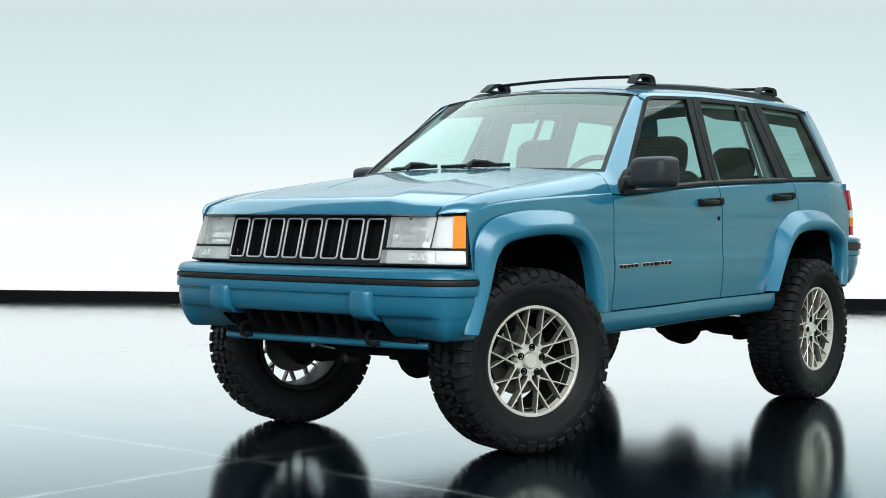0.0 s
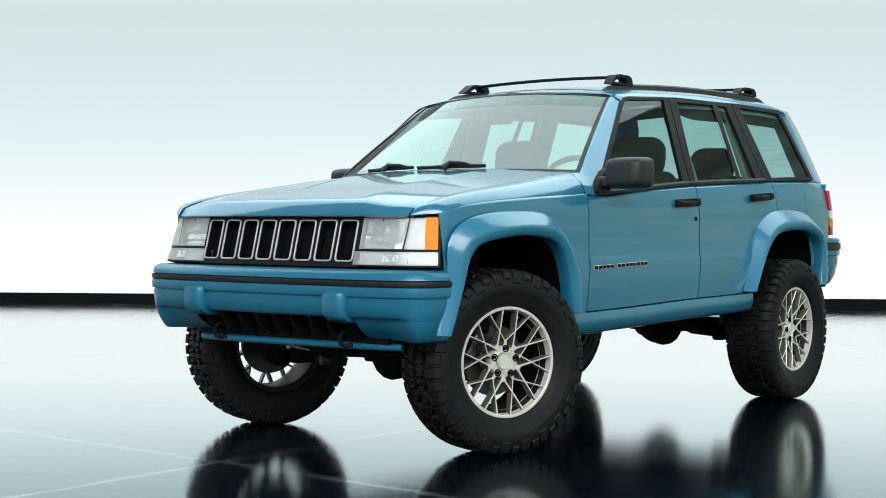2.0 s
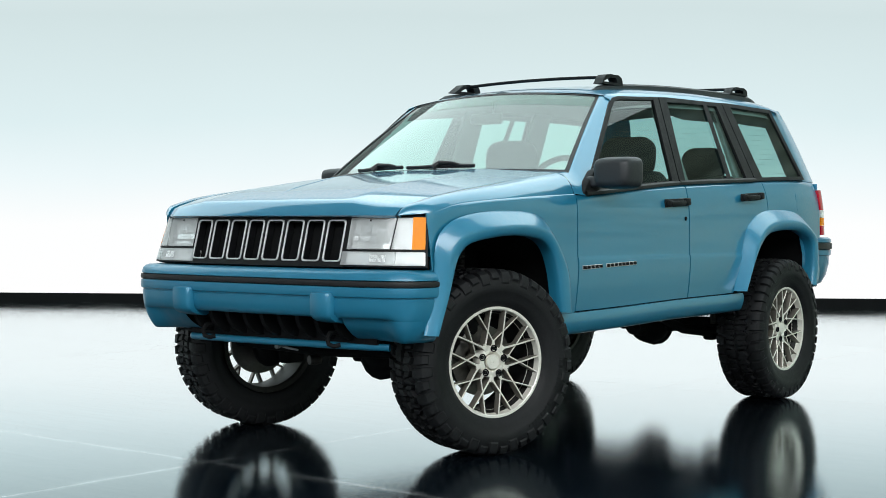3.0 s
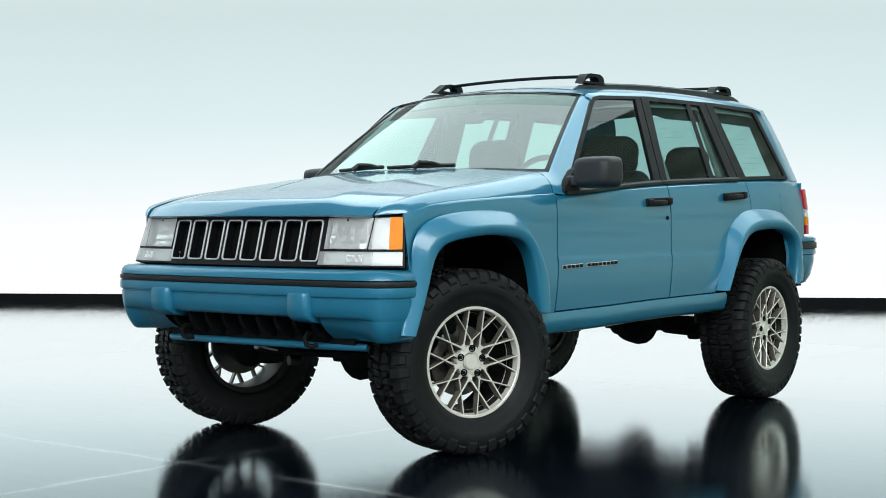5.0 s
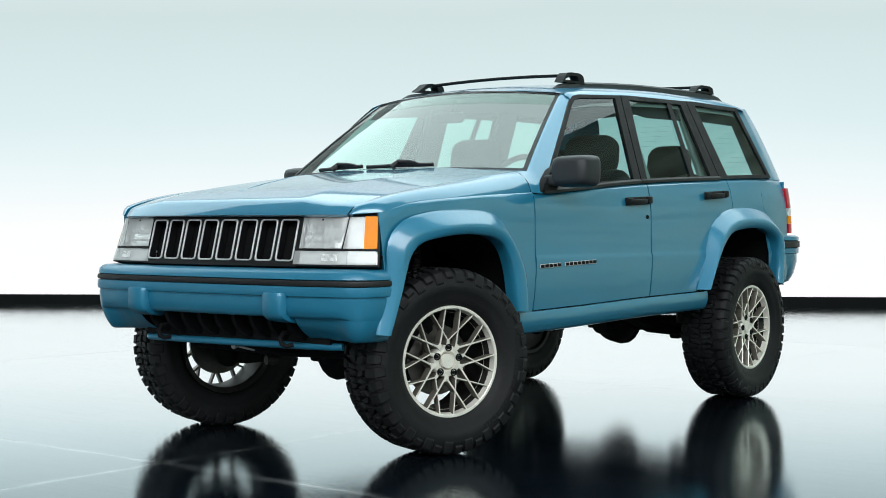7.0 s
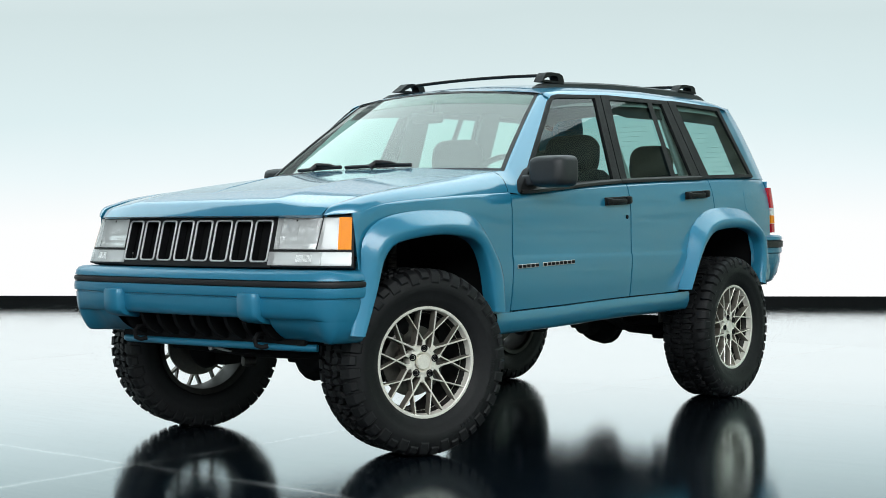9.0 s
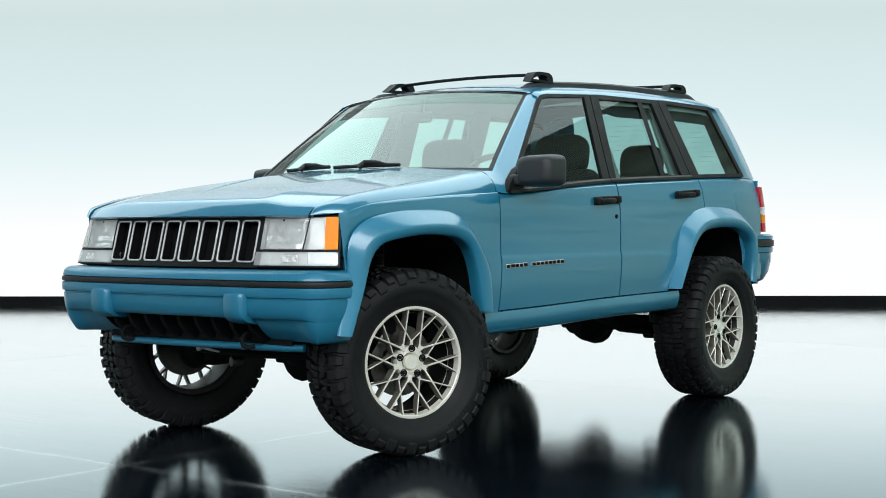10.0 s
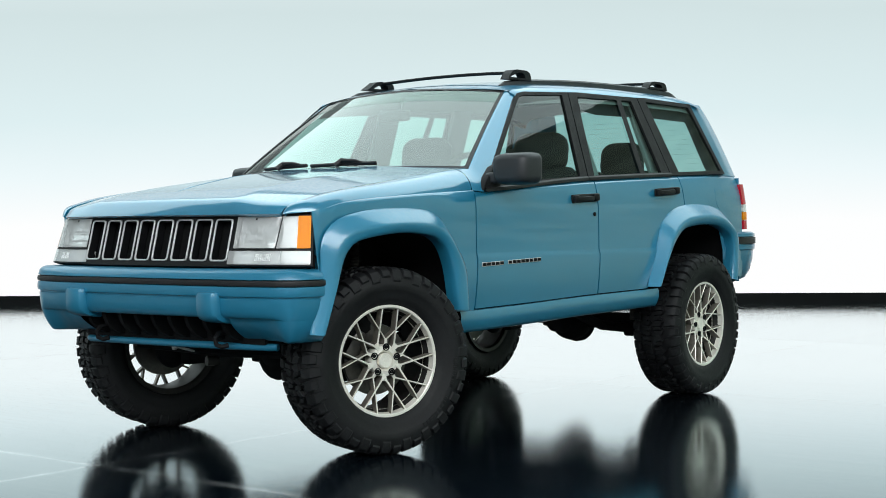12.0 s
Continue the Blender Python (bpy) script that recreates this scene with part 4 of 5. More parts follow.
# lamps
random.seed(4)
for sign in (1, -1):

    def patch(x0, x1, *rest, **more):
        bm = face_patch(x0, x1, *rest, **more)
        if sign < 0:
            bmesh.ops.transform(bm, matrix=Matrix.Diagonal((-1, 1, 1, 1)), verts=bm.verts)
        return bm

    facets = [[random.uniform(-1, 1) for _ in range(24)] for _ in range(24)]
    head = front_part("headlamp", patch(0.466, 0.672, 0.866, 0.984, -0.022, n=9, m=12, deep=0.03, lean1=0.15, wave=lambda i, k: (0.006 + 0.004 * facets[i // 2][k // 3]) * (1 if k % 3 == 0 else -0.4 * (k % 3 - 1.5)) + 0.004 * facets[i][k // 3] - 0.005 * ((i - 4.5) / 4.5) ** 2), HEADLAMP, car, "square headlamp with a clear fluted lens", 4)
    front_part("lens", patch(0.464, 0.674, 0.864, 0.986, 0.006, n=44, m=16, deep=0.02, lean1=0.15, wave=lambda i, k: 0.0006 * (i % 2) + 0.0007 * facets[i // 6][k // 4]), LENS, head, "", 60)
    corner = front_part("corner_lamp", patch(0.682, 0.745, 0.866, 0.986, -0.012, n=4, m=5, deep=0.03, lean0=0.15, wave=lambda i, k: 0.008 * facets[k][i] + 0.005 * (2.5 - k)), REFLECTOR, car, "clear and amber corner lamp", 4)
    front_part("lens", patch(0.680, 0.750, 0.864, 0.988, 0.006, n=18, m=10, deep=0.02, lean0=0.15, wave=lambda i, k: 0.0006 * (i % 2)), LENS, corner, "", 60)
    front_part("lamp_divider", patch(0.7465, 0.7502, 0.864, 0.988, 0.002, n=1, m=3, deep=0.07), REFLECTOR, corner)
    front_part("amber_lens", patch(0.7505, 0.790, 0.864, 0.990, 0.006, n=5, m=4, deep=0.03), AMBER, corner, "amber lens")
    turn = front_part("turn_signal", patch(0.446, 0.786, 0.803, 0.852, -0.010, n=24, m=3, deep=0.03, wave=lambda i, k: 0.0012 * (i % 2)), REFLECTOR, car, "clear ribbed turn signal", 8)
    front_part("lens", patch(0.444, 0.690, 0.801, 0.854, 0.006, n=50, m=3, deep=0.02, wave=lambda i, k: 0.0006 * (i % 2)), LENS, turn, "", 60)
    front_part("lens", patch(0.692, 0.788, 0.801, 0.854, 0.006, n=6, m=3, deep=0.02), LENS, turn)
    for z in (0.812, 0.823, 0.834, 0.845):
        front_part("lens_rib", patch(0.696, 0.782, z - 0.0026, z + 0.0026, 0.005, n=5, m=1, deep=0.02), REFLECTOR, turn)
    for k in range(14):
        x = 0.585 + k * 0.005
        front_part("lens_rib", patch(x, x + 0.002, 0.815, 0.842, 0.0075, n=1, m=1, deep=0.004), REFLECTOR, turn)
    front_part("adjuster", patch(0.562, 0.570, 0.974, 0.981, 0.0075, n=2, m=2, deep=0.006), UNDER, head, "small black adjuster")
    front_part("lamp_joint", patch(0.6752, 0.6790, 0.862, 0.988, 0.005, n=1, m=3, deep=0.02, lean0=0.15, lean1=0.15), BLACK, head)
    # black bezel between and round the lenses
    for x0, x1, z0, z1 in ((0.444, 0.792, 0.8555, 0.8615), (0.462, 0.792, 0.987, 0.9975), (0.444, 0.790, 0.795, 0.8005), (0.4605, 0.4635, 0.860, 0.992), (0.4405, 0.4435, 0.795, 0.856), (0.7905, 0.7955, 0.795, 0.992)):
        front_part("bezel", patch(x0, x1, z0, z1, 0.0035, n=max(1, int((x1 - x0) / 0.03)), m=2, deep=0.03), BLACK, head)

# ---- wheels ----
TYRE_R, INNER = 0.4165, 0.90


def polar(a, r, x):
    return Vector((x, r * math.sin(a), r * math.cos(a)))


def add_block(bm, corners, r0, r1, shrink=0.88):
    """A tread block: corners in (angle, x), from r0 out to r1, its top a little smaller."""
    ca, cx = sum(c[0] for c in corners) / 4, sum(c[1] for c in corners) / 4
    low = [bm.verts.new(polar(a, r0, x)) for a, x in corners]
    top = [bm.verts.new(polar(ca + (a - ca) * shrink, r1, cx + (x - cx) * shrink)) for a, x in corners]
    bm.faces.new(top)
    for i in range(4):
        bm.faces.new((low[i], low[(i + 1) % 4], top[(i + 1) % 4], top[i]))


LUGS = 44
STEP = 2 * math.pi / LUGS


def tyre_mesh():
    bm = bmesh.new()
    half = [(0.240, 0.112), (0.252, 0.124), (0.262, 0.134), (0.285, 0.145), (0.315, 0.1505), (0.318, 0.1525), (0.345, 0.152), (0.352, 0.1505), (0.375, 0.146), (0.392, 0.136), (0.399, 0.120), (0.3975, 0.07)]
    add_lathe(bm, half + [(r, -INNER * x) for r, x in reversed(half)], Matrix.Identity(4), 96)
    return finish(bm, "tyre", RUBBER, 40)


def lug_block_mesh(s, long):
    """One shoulder block of the tread with its foot on the sidewall."""
    bm = bmesh.new()
    inner = 0.080 if long else 0.094
    low = 0.350 if long else 0.371
    wide = 0.41 if long else 0.35
    lean = 0.06
    rows = []
    for x, r, w in ((inner, 0.398, 0.36), (inner + 0.004, TYRE_R - 0.001, 0.31), (0.112, TYRE_R - 0.001, 0.33), (0.130, TYRE_R - 0.0065, 0.34), (0.1435, 0.4015, wide * 0.90), (0.1505, 0.388, wide * 0.90), (0.1540, low + 0.008, wide * 0.84), (0.1505, low, wide)):
        rows.append([polar((lean * (x - 0.12) / 0.03 + c * w) * STEP, r, x * s) for c in (-1, 1)])
    under = [[polar((lean * (x - 0.12) / 0.03 + c * w * 1.12) * STEP, r, x * s) for c in (-1, 1)] for x, r, w in ((inner, 0.397, 0.36), (inner + 0.004, 0.397, 0.36), (0.118, 0.397, 0.37), (0.131, 0.394, 0.38), (0.136, 0.390, wide), (0.142, 0.380, wide), (0.148, low + 0.004, wide), (0.1495, low, wide))]
    for k in range(len(rows) - 1):
        a, b, c, d = rows[k], rows[k + 1], under[k], under[k + 1]
        bm.faces.new([bm.verts.new(p) for p in (a[0], a[1], b[1], b[0])])
        bm.faces.new([bm.verts.new(p) for p in (a[0], b[0], d[0], c[0])])
        bm.faces.new([bm.verts.new(p) for p in (a[1], c[1], d[1], b[1])])
    bm.faces.new([bm.verts.new(p) for p in (rows[0][0], under[0][0], under[0][1], rows[0][1])])
    return finish(bm, "tread_block", RUBBER, 25)


def add_bar(bm, a0, a1, r0, r1, low, top):
    """A raised bar on the sidewall between two angles and two radii."""
    foot = [bm.verts.new(polar(a, r, low)) for a, r in ((a0, r0), (a1, r0), (a1, r1), (a0, r1))]
    face = [bm.verts.new(polar(a, r, top)) for a, r in ((a0 + 0.005, r0 + 0.002), (a1 - 0.005, r0 + 0.002), (a1 - 0.005, r1 - 0.002), (a0 + 0.005, r1 - 0.002))]
    bm.faces.new(face)
    for i in range(4):
        bm.faces.new((foot[i], foot[(i + 1) % 4], face[(i + 1) % 4], face[i]))


def tread_mesh():
    """The interlocked middle blocks, and raised marks on the sidewall."""
    bm = bmesh.new()
    random.seed(8)

    def ragged(corners):
        return [(a + random.uniform(-0.10, 0.10) * STEP, x + random.uniform(-0.007, 0.007)) for a, x in corners]

    for k in range(LUGS):
        for s in (1, -INNER):
            b = k * STEP + (0.5 * STEP if s < 0 else 0)
            add_block(bm, ragged([(b - 0.45 * STEP, 0.006 * s), (b + 0.02 * STEP, 0.016 * s), (b + 0.12 * STEP, 0.074 * s), (b - 0.34 * STEP, 0.062 * s)]), 0.394, TYRE_R, 0.86)
            add_block(bm, ragged([(b + 0.10 * STEP, 0.012 * s), (b + 0.45 * STEP, 0.004 * s), (b + 0.58 * STEP, 0.050 * s), (b + 0.20 * STEP, 0.070 * s)]), 0.394, TYRE_R - 0.002, 0.86)
    for start, count in ((1.50, 7), (2.05, 9)):
        for k in range(count):
            a = start + k * 0.060
            add_bar(bm, a, a + 0.040, 0.322, 0.342, 0.1515, 0.1545)
    return finish(bm, "tread", RUBBER, 40)




def add_beam(bm, p, q, w0, w1, x0, x1, deep):
    """A spoke from p to q in the wheel's plane (y, z), its face at x0 to x1, broader at its back."""
    p, q = Vector((0, *p)), Vector((0, *q))
    d = (q - p).normalized()
    s = Vector((0, -d.z, d.y))
    rows = []
    for c, w, x in ((p, w0, x0), ((p + q) / 2, (w0 + w1) / 2 * 0.92, (x0 + x1) / 2 + 0.002), (q, w1, x1)):
        f = Vector((x, 0, 0))
        rows.append([c + f - s * w / 2 - Vector((0.003, 0, 0)), c + f - s * (w / 2 - 0.002), c + f + s * (w / 2 - 0.002), c + f + s * w / 2 - Vector((0.003, 0, 0)), c + f + s * (w * 0.56 + 0.0012) - Vector((deep * 1.75, 0, 0)), c + f - s * (w * 0.56 + 0.0012) - Vector((deep * 1.75, 0, 0))])
    vs = add_grid(bm, rows, True)
    bm.faces.new(vs[0][::-1])
    bm.faces.new(vs[-1])


def rim_mesh():
    bm = bmesh.new()
    add_lathe(bm, [(0.215, 0.030), (0.218, 0.060), (0.222, 0.062), (0.226, 0.086), (0.2345, 0.104), (0.2345, 0.119), (0.238, 0.122), (0.2475, 0.122), (0.2500, 0.119), (0.2500, 0.108), (0.238, 0.10)], Matrix.Identity(4), 72)
    # hub: a thick disc with a star's edge
    add_lathe(bm, [(0.001, 0.070), (0.030, 0.070), (0.046, 0.094), (0.068, 0.091), (0.072, 0.084), (0.072, 0.04), (0.001, 0.04)], Matrix.Identity(4), 40)
    return finish(bm, "wheel", RIM, 35)


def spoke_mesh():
    """One fifth of the laced spokes; sides and backs take the painted shade."""
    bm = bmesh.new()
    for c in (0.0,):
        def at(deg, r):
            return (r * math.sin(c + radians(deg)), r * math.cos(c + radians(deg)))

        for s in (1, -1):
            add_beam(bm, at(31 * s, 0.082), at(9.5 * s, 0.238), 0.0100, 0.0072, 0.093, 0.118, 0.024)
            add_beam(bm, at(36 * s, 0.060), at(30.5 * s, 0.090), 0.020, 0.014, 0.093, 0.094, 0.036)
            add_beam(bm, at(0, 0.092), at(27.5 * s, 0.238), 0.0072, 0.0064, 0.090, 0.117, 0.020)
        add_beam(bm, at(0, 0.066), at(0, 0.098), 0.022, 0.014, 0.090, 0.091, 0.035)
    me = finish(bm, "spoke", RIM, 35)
    me.materials.append(SHADED_RIM)
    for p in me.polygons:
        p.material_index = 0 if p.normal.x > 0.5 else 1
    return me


def simple_mesh(name, fill, mat, smooth=40):
    bm = bmesh.new()
    fill(bm)
    return finish(bm, name, mat, smooth)


def lug_shape(bm):
    add_lathe(bm, [(0.0165, 0.0), (0.0165, 0.004), (0.012, 0.004), (0.0115, -0.004), (0.0085, -0.004), (0.0085, 0.002), (0.0005, 0.003)], Matrix.Identity(4), 14)


def cap_shape(bm):
    add_lathe(bm, [(0.033, 0.080), (0.033, 0.096), (0.031, 0.0985), (0.028, 0.0985), (0.027, 0.0975), (0.0005, 0.0975)], Matrix.Identity(4), 32)
    for k in range(4):
        add_box(bm, pose(0.0975, -0.012 + 0.008 * k, 0.0), (0.002, 0.004, 0.008), 0.0005, 1)


def disc_shape(bm):
    add_lathe(bm, [(0.03, 0.03), (0.07, 0.03), (0.072, 0.006), (0.158, 0.006), (0.160, 0.0), (0.158, -0.014), (0.03, -0.014)], Matrix.Identity(4), 48)


def caliper_shape(bm):
    add_box(bm, pose(0.0, -0.115, 0.07, -32, 0, 0), (0.07, 0.055, 0.14), 0.012)


def barrel_shape(bm):
    add_lathe(bm, [(0.226, -0.125), (0.247, -0.130), (0.249, -0.118), (0.222, -0.10), (0.213, 0.0), (0.216, 0.05), (0.226, 0.088), (0.236, 0.10)], Matrix.Identity(4), 64)


BARREL = simple_mesh("barrel", barrel_shape, SHADED_ALLOY)
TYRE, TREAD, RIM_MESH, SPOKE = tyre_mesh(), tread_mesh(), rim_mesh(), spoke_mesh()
BLOCKS = {(s, long): lug_block_mesh(s, long) for s in (1, -INNER) for long in (True, False)}
LUG = simple_mesh("lug_nut", lug_shape, UNDER)
CAP = simple_mesh("centre_cap", cap_shape, RIM)
DISC = simple_mesh("brake_disc", disc_shape, STEEL)
CALIPER = simple_mesh("brake_caliper", caliper_shape, STEEL)


def wheel(x, y, turn, spin):
    base = pose(x, y, 0.4015, 0, 0, turn) @ Matrix.Diagonal((0.964, 0.964, 0.964, 1))
    w = new("wheel", RIM_MESH)
    w["label"] = "champagne alloy wheel with laced spokes"
    w.parent = car
    w.matrix_world = base @ pose(0, 0, 0, spin, 0, 0)
    for name, data in (("tyre", TYRE), ("centre_cap", CAP), ("barrel", BARREL), ("brake_disc", DISC)):
        p = new(name, data)
        p.parent = w
        if name == "tyre":
            p["label"] = "black mud-terrain tyre with deep tread blocks"
    p = new("brake_caliper", CALIPER)
    p.parent = w
    p.matrix_local = pose(0, 0, 0, -spin, 0, 0)
    tread = tagged(new("tread", TREAD), kind="stuff")
    tread.parent = w
    for k in range(LUGS):
        for s in (1, -INNER):
            p = new("tread_block", BLOCKS[s, k % 2 == 0])
            p.parent = w
            p.matrix_local = pose(0, 0, 0, -math.degrees((k + (0.5 if s < 0 else 0)) * STEP), 0, 0)
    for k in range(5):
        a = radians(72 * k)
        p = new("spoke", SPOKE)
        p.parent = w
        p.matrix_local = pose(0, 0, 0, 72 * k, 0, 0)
        p = new("lug_nut", LUG)
        p.parent = w
        p.matrix_local = Matrix.Translation(polar(a, 0.060, 0.094))


STEER = -19.5
wheel(0.752, -1.286, STEER, -4)
wheel(-0.672, -1.232, 180 + STEER, 12)
wheel(0.797, 1.421, 0, 20)
wheel(-0.770, 1.466, 180, -15)


# ---- under the car ----
def axle(y, diff_x, name, drop=0.0):
    bm = bmesh.new()
    for x in (-0.56, 0.56):
        bmesh.ops.create_uvsphere(bm, u_segments=14, v_segments=10, radius=1, matrix=pose(x, y, 0.41) @ Matrix.Diagonal((0.07, 0.10, 0.12, 1)))
    add_tube(bm, [(-0.62, y, 0.41), (-0.2, y, 0.41), (0.2, y, 0.41), (0.62, y, 0.41)], 0.042, 12)
    bmesh.ops.create_uvsphere(bm, u_segments=20, v_segments=12, radius=1, matrix=pose(diff_x, y, 0.412 - drop) @ Matrix.Diagonal((0.125, 0.13, 0.115, 1)))
    add_lathe(bm, [(0.001, -0.11), (0.085, -0.105), (0.118, -0.07), (0.126, -0.065), (0.126, -0.045), (0.10, 0.0), (0.07, 0.09), (0.045, 0.17), (0.05, 0.20), (0.001, 0.20)], pose(diff_x, y, 0.408 - drop, 0, 0, -90 if y > 0 else 90), 16)
    for x in (diff_x - 0.16, diff_x + 0.16):
        add_box(bm, pose(x, y, 0.415), (0.05, 0.10, 0.12), 0.012)
    for x in (-0.44, 0.44):
        add_box(bm, pose(x, y + 0.03, 0.38), (0.07, 0.12, 0.13), 0.014)
    return part(name, bm, UNDER, car, "black axle")


def boot_shape():
    """A ribbed sleeve round the front damper."""
    bm = bmesh.new()
    profile = [(0.004, 0.0)]
    for k in range(13):
        profile += [(0.019, 0.016 * k), (0.024, 0.016 * k + 0.008)]
    add_lathe(bm, profile + [(0.004, 0.21)], pose(0.605, -1.248, 0.70) @ pose(0, 0, 0, 0, -90, 0), 18)
    return bm


both("damper_boot", boot_shape(), STEEL, "ribbed grey damper sleeve", 30)
axle(-1.27, 0.215, "front_axle")
axle(1.40, 0.03, "rear_axle", 0.022)
for x in (0.45, -0.45):
    bm = bmesh.new()
    add_tube(bm, [(x, -1.26, 0.36), (x * 0.98, -0.9, 0.40), (x * 0.95, -0.55, 0.50)], 0.026, 8)
    part("control_arm", bm, UNDER, car)
    bm = bmesh.new()
    add_tube(bm, [(x, 1.40, 0.36), (x * 1.0, 1.05, 0.40), (x * 1.0, 0.72, 0.50)], 0.028, 8)
    part("control_arm", bm, UNDER, car)
    for y in (-1.27, 1.40):
        bm = bmesh.new()
        pts = [(x + 0.055 * math.cos(k * 0.6), y + 0.055 * math.sin(k * 0.6), 0.46 + 0.0036 * k) for k in range(84)]
        add_tube(bm, pts, 0.008, 6)
        part("coil_spring", bm, UNDER, car)
        bm = bmesh.new()
        add_tube(bm, [(x * 1.15, y - 0.10, 0.42), (x * 1.12, y - 0.08, 0.62)], 0.022, 10)
        add_tube(bm, [(x * 1.12, y - 0.08, 0.62), (x * 1.08, y - 0.05, 0.85)], 0.028, 10)
        part("damper", bm, STEEL, car)
bm = bmesh.new()
add_tube(bm, [(-0.60, -1.44, 0.415), (0.0, -1.45, 0.40), (0.60, -1.42, 0.415)], 0.016, 8)
part("steering_rod", bm, UNDER, car)
bm = bmesh.new()
add_tube(bm, [(-0.225, -1.555, 0.432), (-0.16, -1.555, 0.424), (-0.09, -1.555, 0.416)], [0.004, 0.006, 0.004], 8)
add_lathe(bm, [(0.001, -0.012), (0.013, -0.012), (0.013, 0.0), (0.008, 0.002), (0.008, 0.012), (0.001, 0.012)], pose(-0.215, -1.556, 0.428, 0, 0, 90), 12)
part("steering_damper", bm, SILVER, car, "thin steel steering damper rod")
bm = bmesh.new()
add_lathe(bm, [(0.001, -0.03), (0.022, -0.028), (0.024, 0.0), (0.018, 0.03), (0.001, 0.032)], pose(-0.075, -1.46, 0.365, 0, 0, 70), 14)
part("rod_end", bm, STEEL, car)
bm = bmesh.new()
add_box(bm, pose(0.0, 0.35, 0.50), (0.46, 0.5, 0.16), 0.04)
add_tube(bm, [(-0.08, 0.5, 0.47), (-0.13, 1.35, 0.42)], 0.035, 10)
part("gearbox", bm, UNDER, car, "black gearbox and driveshaft")
bm = bmesh.new()
add_tube(bm, [(-0.35, -0.6, 0.50), (-0.36, 0.2, 0.49), (-0.40, 0.8, 0.48)], 0.03, 10)
add_tube(bm, [(-0.40, 0.7, 0.48), (-0.40, 1.05, 0.48)], [0.07, 0.07], 12)
part("exhaust", bm, UNDER, car)
bm = bmesh.new()
add_tube(bm, [(-0.2, -1.60, 0.49), (0.0, -1.585, 0.485), (0.2, -1.6, 0.49)], 0.02, 8)
add_box(bm, pose(0.0, -1.15, 0.58), (0.9, 0.9, 0.16), 0.03)
part("subframe", bm, UNDER, car)

# ---- trim ----
# roof rails and cross bars
RAIL = [(0.0, 1.690), (0.05, 1.712), (0.17, 1.728), (0.34, 1.742), (0.75, 1.764), (1.197, 1.775), (1.52, 1.778), (1.74, 1.770), (1.80, 1.758), (1.855, 1.738)]
for sign in (1, -1):
    bm, rows = bmesh.new(), []
    for i, (y, z) in enumerate(resample(RAIL, 30)):
        w = 0.022 * min(1.0, 0.4 + min(i, 29 - i) * 0.3)
        base = curve(y, ROOF_EDGE) + 0.010
        x = 0.5 * sign
        rows.append([Vector((x - w, y, base)), Vector((x - w, y, z - 0.008)), Vector((x - w * 0.6, y, z)), Vector((x + w * 0.6, y, z)), Vector((x + w, y, z - 0.008)), Vector((x + w, y, base))])
    vs = add_grid(bm, rows)
    bm.faces.new(vs[0])
    bm.faces.new(vs[-1][::-1])
    rail = part("roof_rail", bm, HOUSING, car, "satin slate-grey roof rail")
    for k, (y0, y1) in enumerate(((0.075, 0.25) if sign > 0 else (0.165, 0.335), (1.50, 1.69))):
        z0 = curve((y0 + y1) / 2, RAIL) - 0.004
        bm = bmesh.new()
        m = Matrix.Translation((0.5 * sign + 0.026, 0, 0)) @ Matrix(((0, 0, 1, 0), (1, 0, 0, 0), (0, 1, 0, 0), (0, 0, 0, 1)))
        h = 0.054 if k == 0 else 0.046
        slope = 0.065 if sign < 0 else 0.03
        outer = [(y0 - slope, z0), (y0 - slope * 0.3, z0 + h * 0.5), (y0 + 0.015, z0 + h * 0.9), (y0 + 0.05, z0 + h), (y1 - 0.04, z0 + h), (y1 - 0.01, z0 + h * 0.8), (y1, z0 + h * 0.45), (y1 + 0.005, z0)]
        inner = [(y0 - 0.010, z0 + 0.012), (y0 + 0.015, z0 + h * 0.42), (y0 + 0.042, z0 + h * 0.62), (y0 + 0.06, z0 + h * 0.7), (y1 - 0.075, z0 + h * 0.7), (y1 - 0.06, z0 + h * 0.62), (y1 - 0.055, z0 + h * 0.45), (y1 - 0.05, z0 + 0.012)]
        front = [m @ Vector((a, b, 0)) for a, b in outer], [m @ Vector((a, b, 0)) for a, b in inner]
        back = [m @ Vector((a, b, -0.052)) for a, b in inner], [m @ Vector((a, b, -0.052)) for a, b in outer]
        add_grid(bm, [[p for p in loop] for loop in (front[0], front[1], back[0], back[1], front[0])], True)
        part("rack_foot", bm, BLACK, rail, "black cross-bar foot")
for (ya, za), (yb, zb) in (((0.155, 1.764), (0.245, 1.774)), ((1.58, 1.808), (1.58, 1.808))):
    bm = bmesh.new()
    add_tube(bm, [(0.5 - k / 10, ya + (yb - ya) * k / 10, za + (zb - za) * k / 10 + 0.012 * (1 - ((k - 5) / 5) ** 2)) for k in range(11)], 0.0085, 10, 1.1)
    part("cross_bar", bm, BLACK, car, "black roof cross bar")


